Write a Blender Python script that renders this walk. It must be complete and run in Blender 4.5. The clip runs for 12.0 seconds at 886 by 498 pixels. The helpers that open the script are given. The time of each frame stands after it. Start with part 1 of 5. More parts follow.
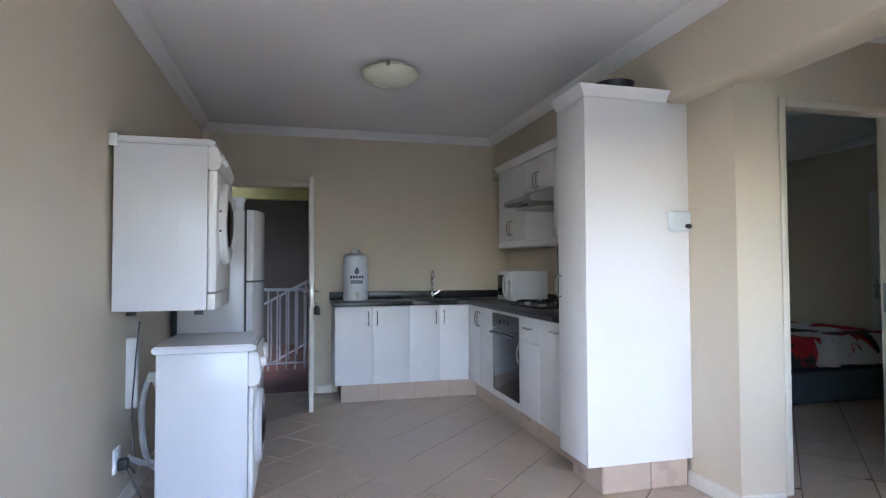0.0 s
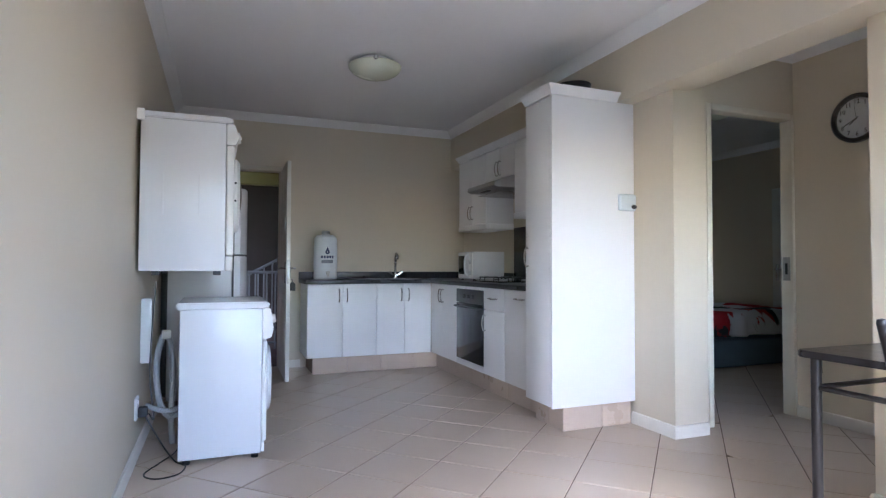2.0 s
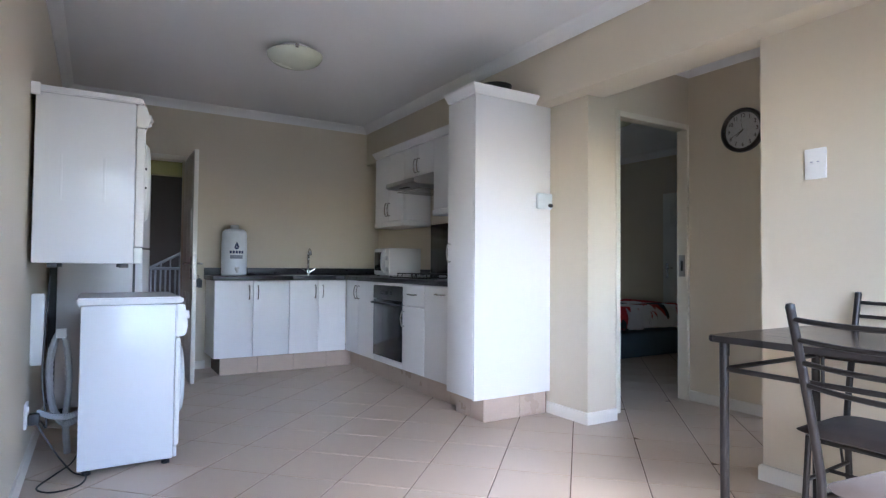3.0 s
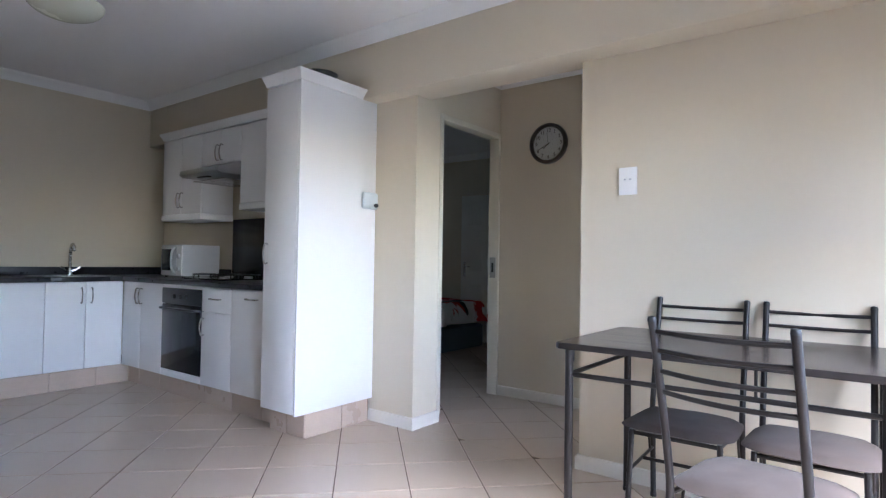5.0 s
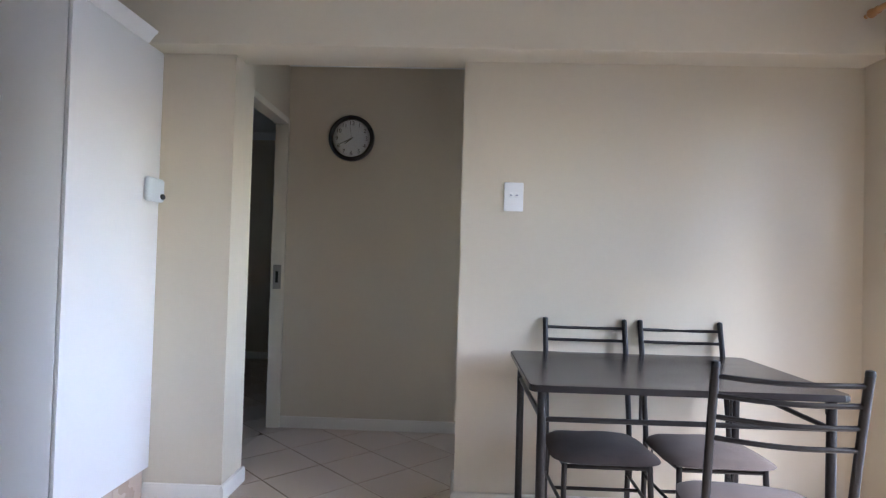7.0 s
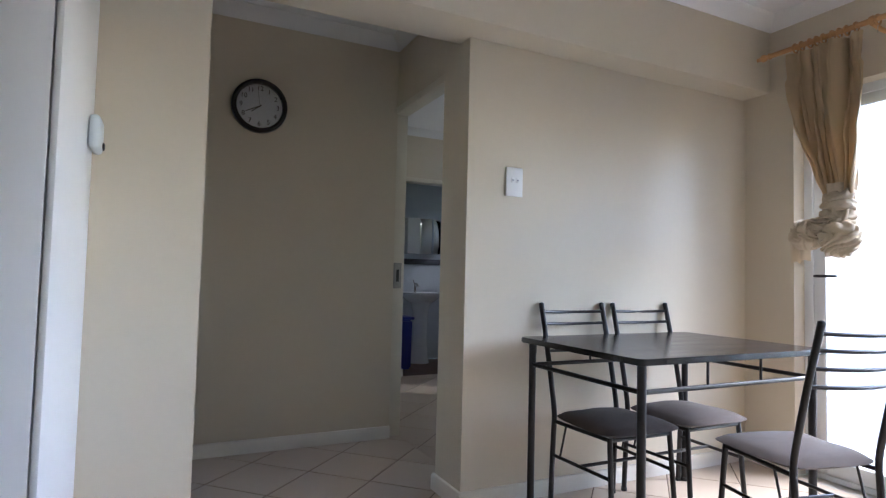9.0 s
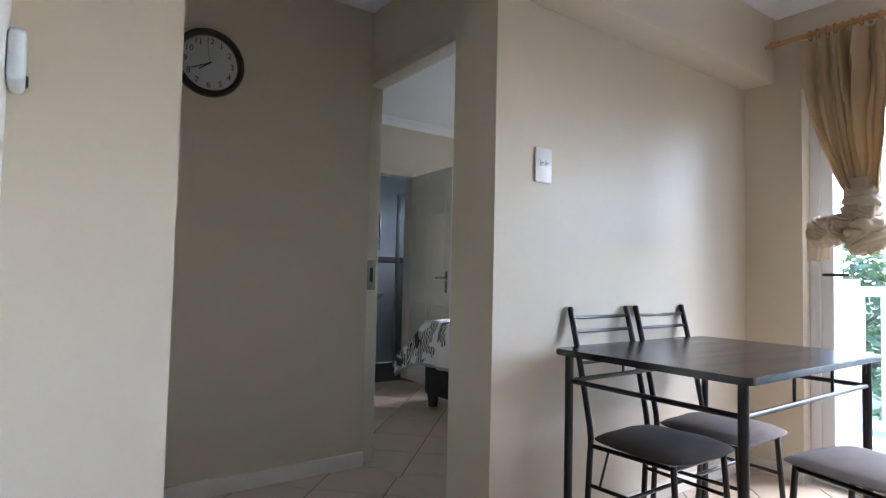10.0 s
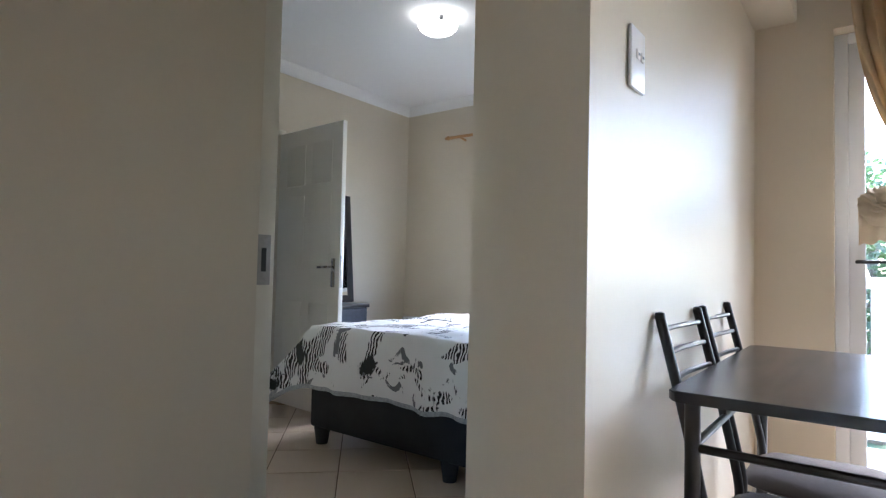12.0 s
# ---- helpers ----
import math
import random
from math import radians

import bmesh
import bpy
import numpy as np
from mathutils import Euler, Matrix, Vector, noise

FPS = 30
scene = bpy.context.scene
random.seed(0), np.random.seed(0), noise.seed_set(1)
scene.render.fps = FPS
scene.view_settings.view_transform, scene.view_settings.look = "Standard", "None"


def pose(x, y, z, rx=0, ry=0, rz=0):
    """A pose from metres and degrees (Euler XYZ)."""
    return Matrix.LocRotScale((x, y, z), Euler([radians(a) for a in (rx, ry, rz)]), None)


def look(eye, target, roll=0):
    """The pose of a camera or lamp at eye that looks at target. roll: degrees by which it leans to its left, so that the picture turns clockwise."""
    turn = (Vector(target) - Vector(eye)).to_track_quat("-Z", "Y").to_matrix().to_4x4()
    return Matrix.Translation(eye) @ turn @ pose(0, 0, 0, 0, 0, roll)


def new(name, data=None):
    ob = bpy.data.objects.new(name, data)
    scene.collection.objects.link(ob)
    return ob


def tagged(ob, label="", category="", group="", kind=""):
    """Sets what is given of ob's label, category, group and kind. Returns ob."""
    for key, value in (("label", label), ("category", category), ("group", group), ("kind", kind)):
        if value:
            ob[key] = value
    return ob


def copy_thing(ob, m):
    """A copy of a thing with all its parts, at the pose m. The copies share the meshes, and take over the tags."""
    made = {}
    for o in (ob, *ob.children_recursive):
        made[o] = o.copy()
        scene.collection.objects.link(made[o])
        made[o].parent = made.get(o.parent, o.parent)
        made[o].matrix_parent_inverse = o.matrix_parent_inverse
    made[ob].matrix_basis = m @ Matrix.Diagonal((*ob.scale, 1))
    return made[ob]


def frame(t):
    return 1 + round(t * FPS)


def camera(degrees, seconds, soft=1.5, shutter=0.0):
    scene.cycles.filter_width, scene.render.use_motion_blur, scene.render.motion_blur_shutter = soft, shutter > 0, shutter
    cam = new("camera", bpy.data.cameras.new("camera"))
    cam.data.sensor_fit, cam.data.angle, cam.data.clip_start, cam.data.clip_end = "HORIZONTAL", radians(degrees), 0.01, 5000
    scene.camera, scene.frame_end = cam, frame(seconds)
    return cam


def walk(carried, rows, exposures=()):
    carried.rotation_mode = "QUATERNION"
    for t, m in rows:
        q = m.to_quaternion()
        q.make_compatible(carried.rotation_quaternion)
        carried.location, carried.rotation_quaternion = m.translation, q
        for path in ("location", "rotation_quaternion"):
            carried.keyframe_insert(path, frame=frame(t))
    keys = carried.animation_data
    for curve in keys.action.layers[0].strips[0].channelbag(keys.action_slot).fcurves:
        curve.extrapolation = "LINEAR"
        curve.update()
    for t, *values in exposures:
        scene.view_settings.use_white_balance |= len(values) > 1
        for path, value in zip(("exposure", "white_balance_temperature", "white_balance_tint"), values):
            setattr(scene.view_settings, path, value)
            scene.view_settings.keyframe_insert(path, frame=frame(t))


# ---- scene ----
cam = camera(76.0, 12.0, 1.25)
PATH = [
    (0, (0.496, 0.632, 1.245), (0.999, 2.566, 1.309), -0.2),
    (0.5, (0.328, 0.499, 1.204), (0.836, 2.432, 1.264), -0.1),
    (1, (0.217, 0.386, 1.157), (0.759, 2.31, 1.219), -0.0),
    (1.5, (0.12, 0.308, 1.099), (0.738, 2.209, 1.16), 0.1),
    (2, (0.037, 0.301, 1.069), (0.773, 2.16, 1.128), 0.2),
    (2.5, (-0.044, 0.345, 1.046), (0.846, 2.135, 1.107), 0.4),
    (3, (-0.09, 0.361, 1.037), (0.952, 2.067, 1.097), 0.5),
    (3.2, (-0.108, 0.393, 1.039), (0.993, 2.062, 1.089), 0.3),
    (4.8, (-0.145, 0.602, 1.075), (1.4, 1.87, 1.127), 0.9),
    (5, (-0.158, 0.691, 1.09), (1.437, 1.895, 1.138), 0.9),
    (5.5, (-0.128, 0.962, 1.097), (1.582, 1.999, 1.148), 1.1),
    (6, (-0.102, 1.254, 1.137), (1.727, 2.064, 1.181), 1.2),
    (6.5, (-0.093, 1.607, 1.193), (1.868, 2.001, 1.235), 1.6),
    (7, (-0.06, 1.939, 1.201), (1.939, 2.0, 1.242), 1.6),
    (7.2, (-0.029, 2.091, 1.208), (1.97, 2.041, 1.244), 1.5),
    (8.8, (0.318, 3.087, 1.058), (2.16, 2.314, 1.159), 1.5),
    (9, (0.411, 3.182, 1.058), (2.209, 2.31, 1.154), 1.4),
    (9.5, (0.737, 3.278, 1.036), (2.441, 2.237, 1.143), 1.4),
    (10, (1.089, 3.37, 1.061), (2.706, 2.197, 1.154), 1.3),
    (10.5, (1.425, 3.388, 1.074), (2.955, 2.103, 1.157), 1.3),
    (11, (1.736, 3.278, 1.066), (3.165, 1.882, 1.145), 1.2),
    (11.5, (2.018, 3.118, 1.031), (3.338, 1.617, 1.108), 1.2),
    (12, (2.298, 2.969, 1.031), (3.503, 1.374, 1.108), 1.3),
]
EXPOSURES = [(0.0, 4.06, 5500, 14), (2.5, 4.14, 5470, 15), (5.5, 4.16, 5350, 15), (7.0, 3.84, 5390, 15), (9.0, 3.70, 5430, 13), (10.5, 3.90, 5500, 13), (12.0, 4.03, 5550, 12)]
walk(cam, [(t, look(eye, target, roll)) for t, eye, target, roll in PATH], EXPOSURES)

# ---- daylight: bright overcast sky, sun veiled, from the balcony side ----
world = bpy.data.worlds.new("sky")
scene.world = world
world.use_nodes = True
wt = world.node_tree
sky = wt.nodes.new("ShaderNodeTexSky")
sky.sky_type, sky.sun_disc = "NISHITA", False
sky.sun_elevation, sky.sun_rotation = radians(42), radians(200)
sky.air_density, sky.dust_density, sky.ozone_density = 1.0, 1.0, 1.5
wt.links.new(sky.outputs[0], wt.nodes["Background"].inputs[0])
wt.nodes["Background"].inputs[1].default_value = 0.15
sun = bpy.data.lights.new("sun", "SUN")
sun.energy, sun.angle, sun.color = 0.8, radians(35), (1.0, 0.98, 0.96)
new("sun", sun).matrix_world = look((0, 0, 0), (0.25, 0.7, -0.75))


def sky_opening(x, y, z, w, h, into=1):
    """Guides the sky's light through an opening; into: along +y or -y."""
    l = bpy.data.lights.new("sky_opening", "AREA")
    l.shape, l.size, l.size_y = "RECTANGLE", w, h
    l.cycles.is_portal = True
    new("sky_opening", l).matrix_world = look((x, y, z), (x, y + into, z))


sky_opening(1.1375, -0.225, 1.065, 2.575, 2.13)
sky_opening(4.275, -1.495, 1.525, 1.55, 1.15)
sky_opening(6.55, -0.955, 1.9, 0.4, 0.3)
# added opening out of view, lets some sky into the dark first bedroom
sky_opening(3.625, 7.125, 1.475, 0.65, 0.65, -1)


# ---- materials ----
def mat(name, color, rough=0.5, metal=0.0, var=0.08, scale=3.0, fine=60.0, bump=0.0, bump_scale=200.0, spec=0.5, per_object=0.0, coat=0.0, stretch=None):
    m = bpy.data.materials.new(name)
    m.use_nodes = True
    nt = m.node_tree
    bs = nt.nodes["Principled BSDF"]
    bs.inputs["Roughness"].default_value = rough
    bs.inputs["Metallic"].default_value = metal
    bs.inputs["Specular IOR Level"].default_value = spec
    bs.inputs["Coat Weight"].default_value = coat
    tc = nt.nodes.new("ShaderNodeTexCoord")
    vec = tc.outputs["Object"]
    if stretch:
        mp = nt.nodes.new("ShaderNodeMapping")
        mp.inputs["Scale"].default_value = stretch
        nt.links.new(vec, mp.inputs["Vector"])
        vec = mp.outputs[0]
    big, small = nt.nodes.new("ShaderNodeTexNoise"), nt.nodes.new("ShaderNodeTexNoise")
    big.inputs["Scale"].default_value, big.inputs["Detail"].default_value = scale, 4
    small.inputs["Scale"].default_value, small.inputs["Detail"].default_value = fine, 3
    for n in (big, small):
        nt.links.new(vec, n.inputs["Vector"])
    add = nt.nodes.new("ShaderNodeMath")
    add.operation = "MULTIPLY_ADD"
    nt.links.new(small.outputs[0], add.inputs[0])
    add.inputs[1].default_value = 0.4
    nt.links.new(big.outputs[0], add.inputs[2])
    last = add.outputs[0]
    mid = 0.7
    if per_object:
        oi = nt.nodes.new("ShaderNodeObjectInfo")
        a2 = nt.nodes.new("ShaderNodeMath")
        a2.operation = "MULTIPLY_ADD"
        nt.links.new(oi.outputs["Random"], a2.inputs[0])
        a2.inputs[1].default_value = per_object
        nt.links.new(last, a2.inputs[2])
        last = a2.outputs[0]
        mid += per_object / 2
    ramp = nt.nodes.new("ShaderNodeMapRange")
    ramp.inputs["From Min"].default_value, ramp.inputs["From Max"].default_value = mid - 0.45, mid + 0.45
    ramp.inputs["To Min"].default_value, ramp.inputs["To Max"].default_value = 1 - var, 1 + var
    nt.links.new(last, ramp.inputs["Value"])
    mul = nt.nodes.new("ShaderNodeVectorMath")
    mul.operation = "MULTIPLY"
    mul.inputs[0].default_value = color
    nt.links.new(ramp.outputs[0], mul.inputs[1])
    nt.links.new(mul.outputs[0], bs.inputs["Base Color"])
    rr = nt.nodes.new("ShaderNodeMapRange")
    rr.inputs["From Min"].default_value, rr.inputs["From Max"].default_value = 0.3, 0.7
    rr.inputs["To Min"].default_value, rr.inputs["To Max"].default_value = rough * 0.88, min(1, rough * 1.12)
    nt.links.new(big.outputs[0], rr.inputs["Value"])
    nt.links.new(rr.outputs[0], bs.inputs["Roughness"])
    if bump:
        bn = nt.nodes.new("ShaderNodeTexNoise")
        bn.inputs["Scale"].default_value, bn.inputs["Detail"].default_value = bump_scale, 3
        nt.links.new(vec, bn.inputs["Vector"])
        b = nt.nodes.new("ShaderNodeBump")
        b.inputs["Strength"].default_value, b.inputs["Distance"].default_value = bump, 0.002
        nt.links.new(bn.outputs[0], b.inputs["Height"])
        nt.links.new(b.outputs[0], bs.inputs["Normal"])
    return m


def glass_mat(name, tint=(1, 1, 1), rough=0.0, gloss=0.08):
    m = bpy.data.materials.new(name)
    m.use_nodes = True
    nt = m.node_tree
    out = nt.nodes["Material Output"]
    tr, gl = nt.nodes.new("ShaderNodeBsdfTransparent"), nt.nodes.new("ShaderNodeBsdfGlossy")
    tr.inputs[0].default_value = (*tint, 1)
    gl.inputs["Roughness"].default_value = rough
    fr = nt.nodes.new("ShaderNodeFresnel")
    fr.inputs[0].default_value = 1.45
    mx = nt.nodes.new("ShaderNodeMixShader")
    nt.links.new(fr.outputs[0], mx.inputs[0])
    nt.links.new(tr.outputs[0], mx.inputs[1])
    nt.links.new(gl.outputs[0], mx.inputs[2])
    nt.links.new(mx.outputs[0], out.inputs[0])
    return m


def print_mat(name, base, inks, scale=4.0, stripes=False):
    """Printed cloth: brush-like blots of ink on a plain ground."""
    m = mat(name, base, 0.85, var=0.05, scale=5, fine=300, bump=0.3, bump_scale=600)
    nt = m.node_tree
    bs = nt.nodes["Principled BSDF"]
    col = bs.inputs["Base Color"].links[0].from_socket
    tc = nt.nodes.new("ShaderNodeTexCoord")
    for n, (ink, offset, size, cut) in enumerate(inks):
        mp = nt.nodes.new("ShaderNodeMapping")
        mp.inputs["Location"].default_value = offset
        nt.links.new(tc.outputs["Object"], mp.inputs["Vector"])
        noi = nt.nodes.new("ShaderNodeTexNoise")
        noi.inputs["Scale"].default_value, noi.inputs["Detail"].default_value, noi.inputs["Distortion"].default_value = size, 5, 0.6
        nt.links.new(mp.outputs[0], noi.inputs["Vector"])
        gt = nt.nodes.new("ShaderNodeMapRange")
        gt.inputs["From Min"].default_value, gt.inputs["From Max"].default_value = cut, cut + 0.02
        nt.links.new(noi.outputs[0], gt.inputs["Value"])
        fac = gt.outputs[0]
        if stripes and n == 0:
            wv = nt.nodes.new("ShaderNodeTexWave")
            wv.inputs["Scale"].default_value, wv.inputs["Distortion"].default_value = 16, 9
            wv.inputs["Detail"].default_value = 2
            nt.links.new(mp.outputs[0], wv.inputs["Vector"])
            g2 = nt.nodes.new("ShaderNodeMapRange")
            g2.inputs["From Min"].default_value, g2.inputs["From Max"].default_value = 0.4, 0.5
            nt.links.new(wv.outputs[1], g2.inputs["Value"])
            mm = nt.nodes.new("ShaderNodeMath")
            mm.operation = "MULTIPLY"
            nt.links.new(fac, mm.inputs[0])
            nt.links.new(g2.outputs[0], mm.inputs[1])
            fac = mm.outputs[0]
        mx = nt.nodes.new("ShaderNodeMix")
        mx.data_type = "RGBA"
        nt.links.new(fac, mx.inputs["Factor"])
        nt.links.new(col, mx.inputs["A"])
        mx.inputs["B"].default_value = (*ink, 1)
        col = mx.outputs["Result"]
    nt.links.new(col, bs.inputs["Base Color"])
    return m


M = {}
M["wall"] = mat("wall_paint", (0.63, 0.554, 0.428), 0.42, var=0.035, scale=1.3, fine=35, bump=0.1, bump_scale=140, spec=0.45)
M["wall_white"] = mat("white_plaster", (0.78, 0.78, 0.77), 0.7, var=0.04, scale=1.2, bump=0.2, bump_scale=90)
M["ceiling"] = mat("ceiling_paint", (0.83, 0.82, 0.81), 0.75, var=0.03, scale=0.9, fine=25, bump=0.12, bump_scale=120)
M["cornice"] = mat("cornice_paint", (0.80, 0.79, 0.77), 0.6, var=0.03)
M["skirting"] = mat("skirting_paint", (0.73, 0.685, 0.61), 0.4, var=0.06, scale=6)
M["tile"] = mat("floor_tile", (0.52, 0.415, 0.315), 0.3, var=0.016, scale=1.1, fine=14, per_object=0.25, spec=0.5)
M["grout"] = mat("grout", (0.17, 0.125, 0.09), 0.9, var=0.2, scale=8)
M["kick_tile"] = mat("plinth_tile", (0.52, 0.41, 0.32), 0.3, var=0.1, scale=5, per_object=0.25)
M["unit"] = mat("white_laminate", (0.83, 0.82, 0.81), 0.32, var=0.02, scale=1.5, bump=0.05, bump_scale=300)
M["door_paint"] = mat("door_paint", (0.74, 0.72, 0.65), 0.4, var=0.04, scale=3, bump=0.08, bump_scale=80, stretch=(1, 1, 0.15))
M["frame_paint"] = mat("door_frame_paint", (0.68, 0.625, 0.51), 0.4, var=0.06, scale=5)
M["appliance"] = mat("white_enamel", (0.68, 0.68, 0.68), 0.22, var=0.015, scale=2, spec=0.5)
M["appliance_plastic"] = mat("off_white_plastic", (0.78, 0.77, 0.73), 0.35, var=0.02)
M["worktop"] = mat("dark_worktop", (0.022, 0.022, 0.026), 0.3, var=0.55, scale=30, fine=260)
M["splash"] = mat("dark_splashback", (0.012, 0.011, 0.012), 0.22, var=0.2, spec=0.3)
M["black_plastic"] = mat("black_plastic", (0.015, 0.015, 0.016), 0.4, var=0.1)
M["black_glass"] = mat("black_oven_glass", (0.008, 0.009, 0.012), 0.1, var=0.05, spec=0.3)
M["chrome"] = mat("brushed_nickel", (0.50, 0.49, 0.48), 0.26, metal=1.0, var=0.05, scale=20)
M["steel"] = mat("stainless_steel", (0.50, 0.49, 0.47), 0.35, metal=1.0, var=0.06, scale=8, stretch=(1, 12, 1))
M["dull_steel"] = mat("worn_dull_steel", (0.36, 0.34, 0.31), 0.45, metal=1.0, var=0.2, scale=30)
M["tube"] = mat("dark_powder_coated_steel", (0.022, 0.019, 0.018), 0.34, metal=0.35, var=0.15, scale=20, fine=400)
M["tabletop"] = mat("dark_wenge_laminate", (0.020, 0.016, 0.015), 0.23, var=0.06, scale=3, fine=30, stretch=(8, 0.8, 1))
M["tabletop"].node_tree.nodes["Principled BSDF"].inputs["Coat Roughness"].default_value = 0.16
M["suede"] = mat("grey_suede", (0.098, 0.076, 0.064), 0.92, var=0.36, scale=13, fine=220, bump=0.5, bump_scale=500, spec=0.25)
M["suede"].node_tree.nodes["Principled BSDF"].inputs["Sheen Weight"].default_value = 0.1
M["suede"].node_tree.nodes["Principled BSDF"].inputs["Sheen Roughness"].default_value = 0.35
M["clock_rim"] = mat("dark_brown_plastic", (0.022, 0.013, 0.010), 0.3, var=0.1)
M["dial"] = mat("dial_paper", (0.78, 0.78, 0.78), 0.6, var=0.02)
M["ink"] = mat("black_ink", (0.02, 0.02, 0.02), 0.6)
M["ink_grey"] = mat("grey_ink", (0.25, 0.28, 0.34), 0.6)
M["ink_navy"] = mat("navy_ink", (0.03, 0.05, 0.14), 0.6)
M["switch"] = mat("white_switch_plastic", (0.82, 0.82, 0.81), 0.3, var=0.01)
M["opal"] = mat("opal_glass_shade", (0.72, 0.74, 0.60), 0.25, var=0.06, scale=4)
M["curtain"] = mat("gold_beige_curtain", (0.60, 0.465, 0.29), 0.6, var=0.16, scale=5, fine=180, bump=0.25, bump_scale=400, stretch=(6, 6, 0.6))
M["lining"] = mat("cream_curtain_lining", (0.60, 0.51, 0.38), 0.75, var=0.1, scale=6, bump=0.3, bump_scale=350)
M["pine"] = mat("varnished_pine", (0.50, 0.27, 0.10), 0.35, var=0.25, scale=4, fine=40, stretch=(1, 14, 14))
M["alu"] = mat("white_powder_coated_aluminium", (0.72, 0.73, 0.74), 0.35, var=0.02)
M["bottle"] = mat("translucent_bottle_plastic", (0.78, 0.82, 0.86), 0.3, var=0.04)
M["hose"] = mat("grey_corrugated_hose", (0.36, 0.36, 0.36), 0.5, var=0.1, scale=30)
M["freshener"] = mat("pale_blue_plastic", (0.68, 0.73, 0.75), 0.3, var=0.03)
M["bed_black"] = mat("black_upholstery", (0.016, 0.016, 0.019), 0.7, var=0.2, scale=12, bump=0.3, bump_scale=300)
M["bed_teal"] = mat("teal_grey_bed_base", (0.10, 0.14, 0.17), 0.85, var=0.15, scale=9, bump=0.3)
M["dark_wood"] = mat("black_stained_wood", (0.028, 0.024, 0.024), 0.4, var=0.3, scale=5, stretch=(1, 1, 10))
M["wicker"] = mat("dark_blue_grey_wicker", (0.035, 0.045, 0.07), 0.55, var=0.6, scale=30, fine=90, bump=0.9, bump_scale=60)
M["mirror"] = mat("mirror_silver", (0.85, 0.87, 0.88), 0.02, metal=1.0, var=0.0)
M["ceramic"] = mat("white_ceramic", (0.80, 0.81, 0.82), 0.12, var=0.01)
M["bath_tile"] = mat("pale_blue_grey_wall_tile", (0.60, 0.63, 0.66), 0.25, var=0.05, per_object=0.2)
M["border_tile"] = mat("dark_border_tile", (0.10, 0.10, 0.11), 0.3, var=0.3, scale=40)
M["blue_plastic"] = mat("royal_blue_plastic", (0.02, 0.035, 0.28), 0.4, var=0.1)
M["landing_floor"] = mat("red_polished_concrete", (0.10, 0.045, 0.034), 0.55, var=0.25, scale=4)
# white rail paint lowered to grey to stand for the landing's shade
M["rail_shaded"] = mat("shaded_white_railing_paint", (0.13, 0.13, 0.135), 0.45, var=0.1, scale=9)
# the stairwell's dimness is put into this near-black plaster colour
M["landing_wall"] = mat("dimmed_grey_brown_plaster", (0.035, 0.028, 0.026), 0.85, var=0.15, scale=2, bump=0.3)
# yellow-green taken down to match the poor light over the landing
M["lintel"] = mat("dimmed_yellow_green_paint", (0.20, 0.16, 0.045), 0.6, var=0.1)
M["rail_white"] = mat("white_railing_paint", (0.66, 0.66, 0.65), 0.4, var=0.05, scale=9)
M["balcony_tile"] = mat("balcony_floor_tile", (0.64, 0.60, 0.54), 0.45, var=0.12, scale=3)
M["grass"] = mat("garden_ground", (0.06, 0.085, 0.03), 0.95, var=0.5, scale=0.6, fine=12, bump=0.6, bump_scale=15)
M["leaf"] = mat("tree_leaves", (0.12, 0.155, 0.10), 0.6, var=0.4, scale=1.2, fine=9)
M["bark"] = mat("tree_bark", (0.12, 0.09, 0.065), 0.95, var=0.35, scale=4, bump=0.8, bump_scale=30)


def let_light_through(m, color, share):
    nt = m.node_tree
    out = nt.nodes["Material Output"]
    tl, mx = nt.nodes.new("ShaderNodeBsdfTranslucent"), nt.nodes.new("ShaderNodeMixShader")
    tl.inputs[0].default_value = (*color, 1)
    mx.inputs[0].default_value = share
    nt.links.new(nt.nodes["Principled BSDF"].outputs[0], mx.inputs[1])
    nt.links.new(tl.outputs[0], mx.inputs[2])
    nt.links.new(mx.outputs[0], out.inputs[0])


let_light_through(M["curtain"], (0.60, 0.44, 0.24), 0.3)
let_light_through(M["lining"], (0.7, 0.6, 0.45), 0.25)
let_light_through(M["leaf"], (0.10, 0.17, 0.05), 0.35)
M["glass"] = glass_mat("window_glass")
M["print_bw"] = print_mat("black_and_white_printed_cotton", (0.76, 0.75, 0.73), [((0.02, 0.02, 0.022), (3.1, 1.7, 0.4), 4.6, 0.535), ((0.03, 0.03, 0.03), (8.2, 4.1, 2.3), 4.4, 0.61), ((0.16, 0.16, 0.17), (1.2, 9.4, 5.0), 9.0, 0.63)], stripes=True)
M["print_check"] = mat("grey_checked_cotton", (0.36, 0.37, 0.39), 0.85, var=0.5, scale=55, fine=120)
M["print_red"] = print_mat("red_black_and_white_printed_cotton", (0.72, 0.70, 0.70), [((0.42, 0.02, 0.025), (2.4, 0.3, 1.0), 1.9, 0.505), ((0.02, 0.02, 0.025), (5.0, 2.2, 0.2), 2.6, 0.58)])


def lamp_glow(name, color, strength):
    m = bpy.data.materials.new(name)
    m.use_nodes = True
    bs = m.node_tree.nodes["Principled BSDF"]
    bs.inputs["Base Color"].default_value = (0.8, 0.78, 0.7, 1)
    bs.inputs["Emission Color"].default_value = (*color, 1)
    bs.inputs["Emission Strength"].default_value = strength
    return m


M["lamp_on"] = lamp_glow("lit_opal_glass_shade", (1.0, 0.95, 0.84), 0.5)


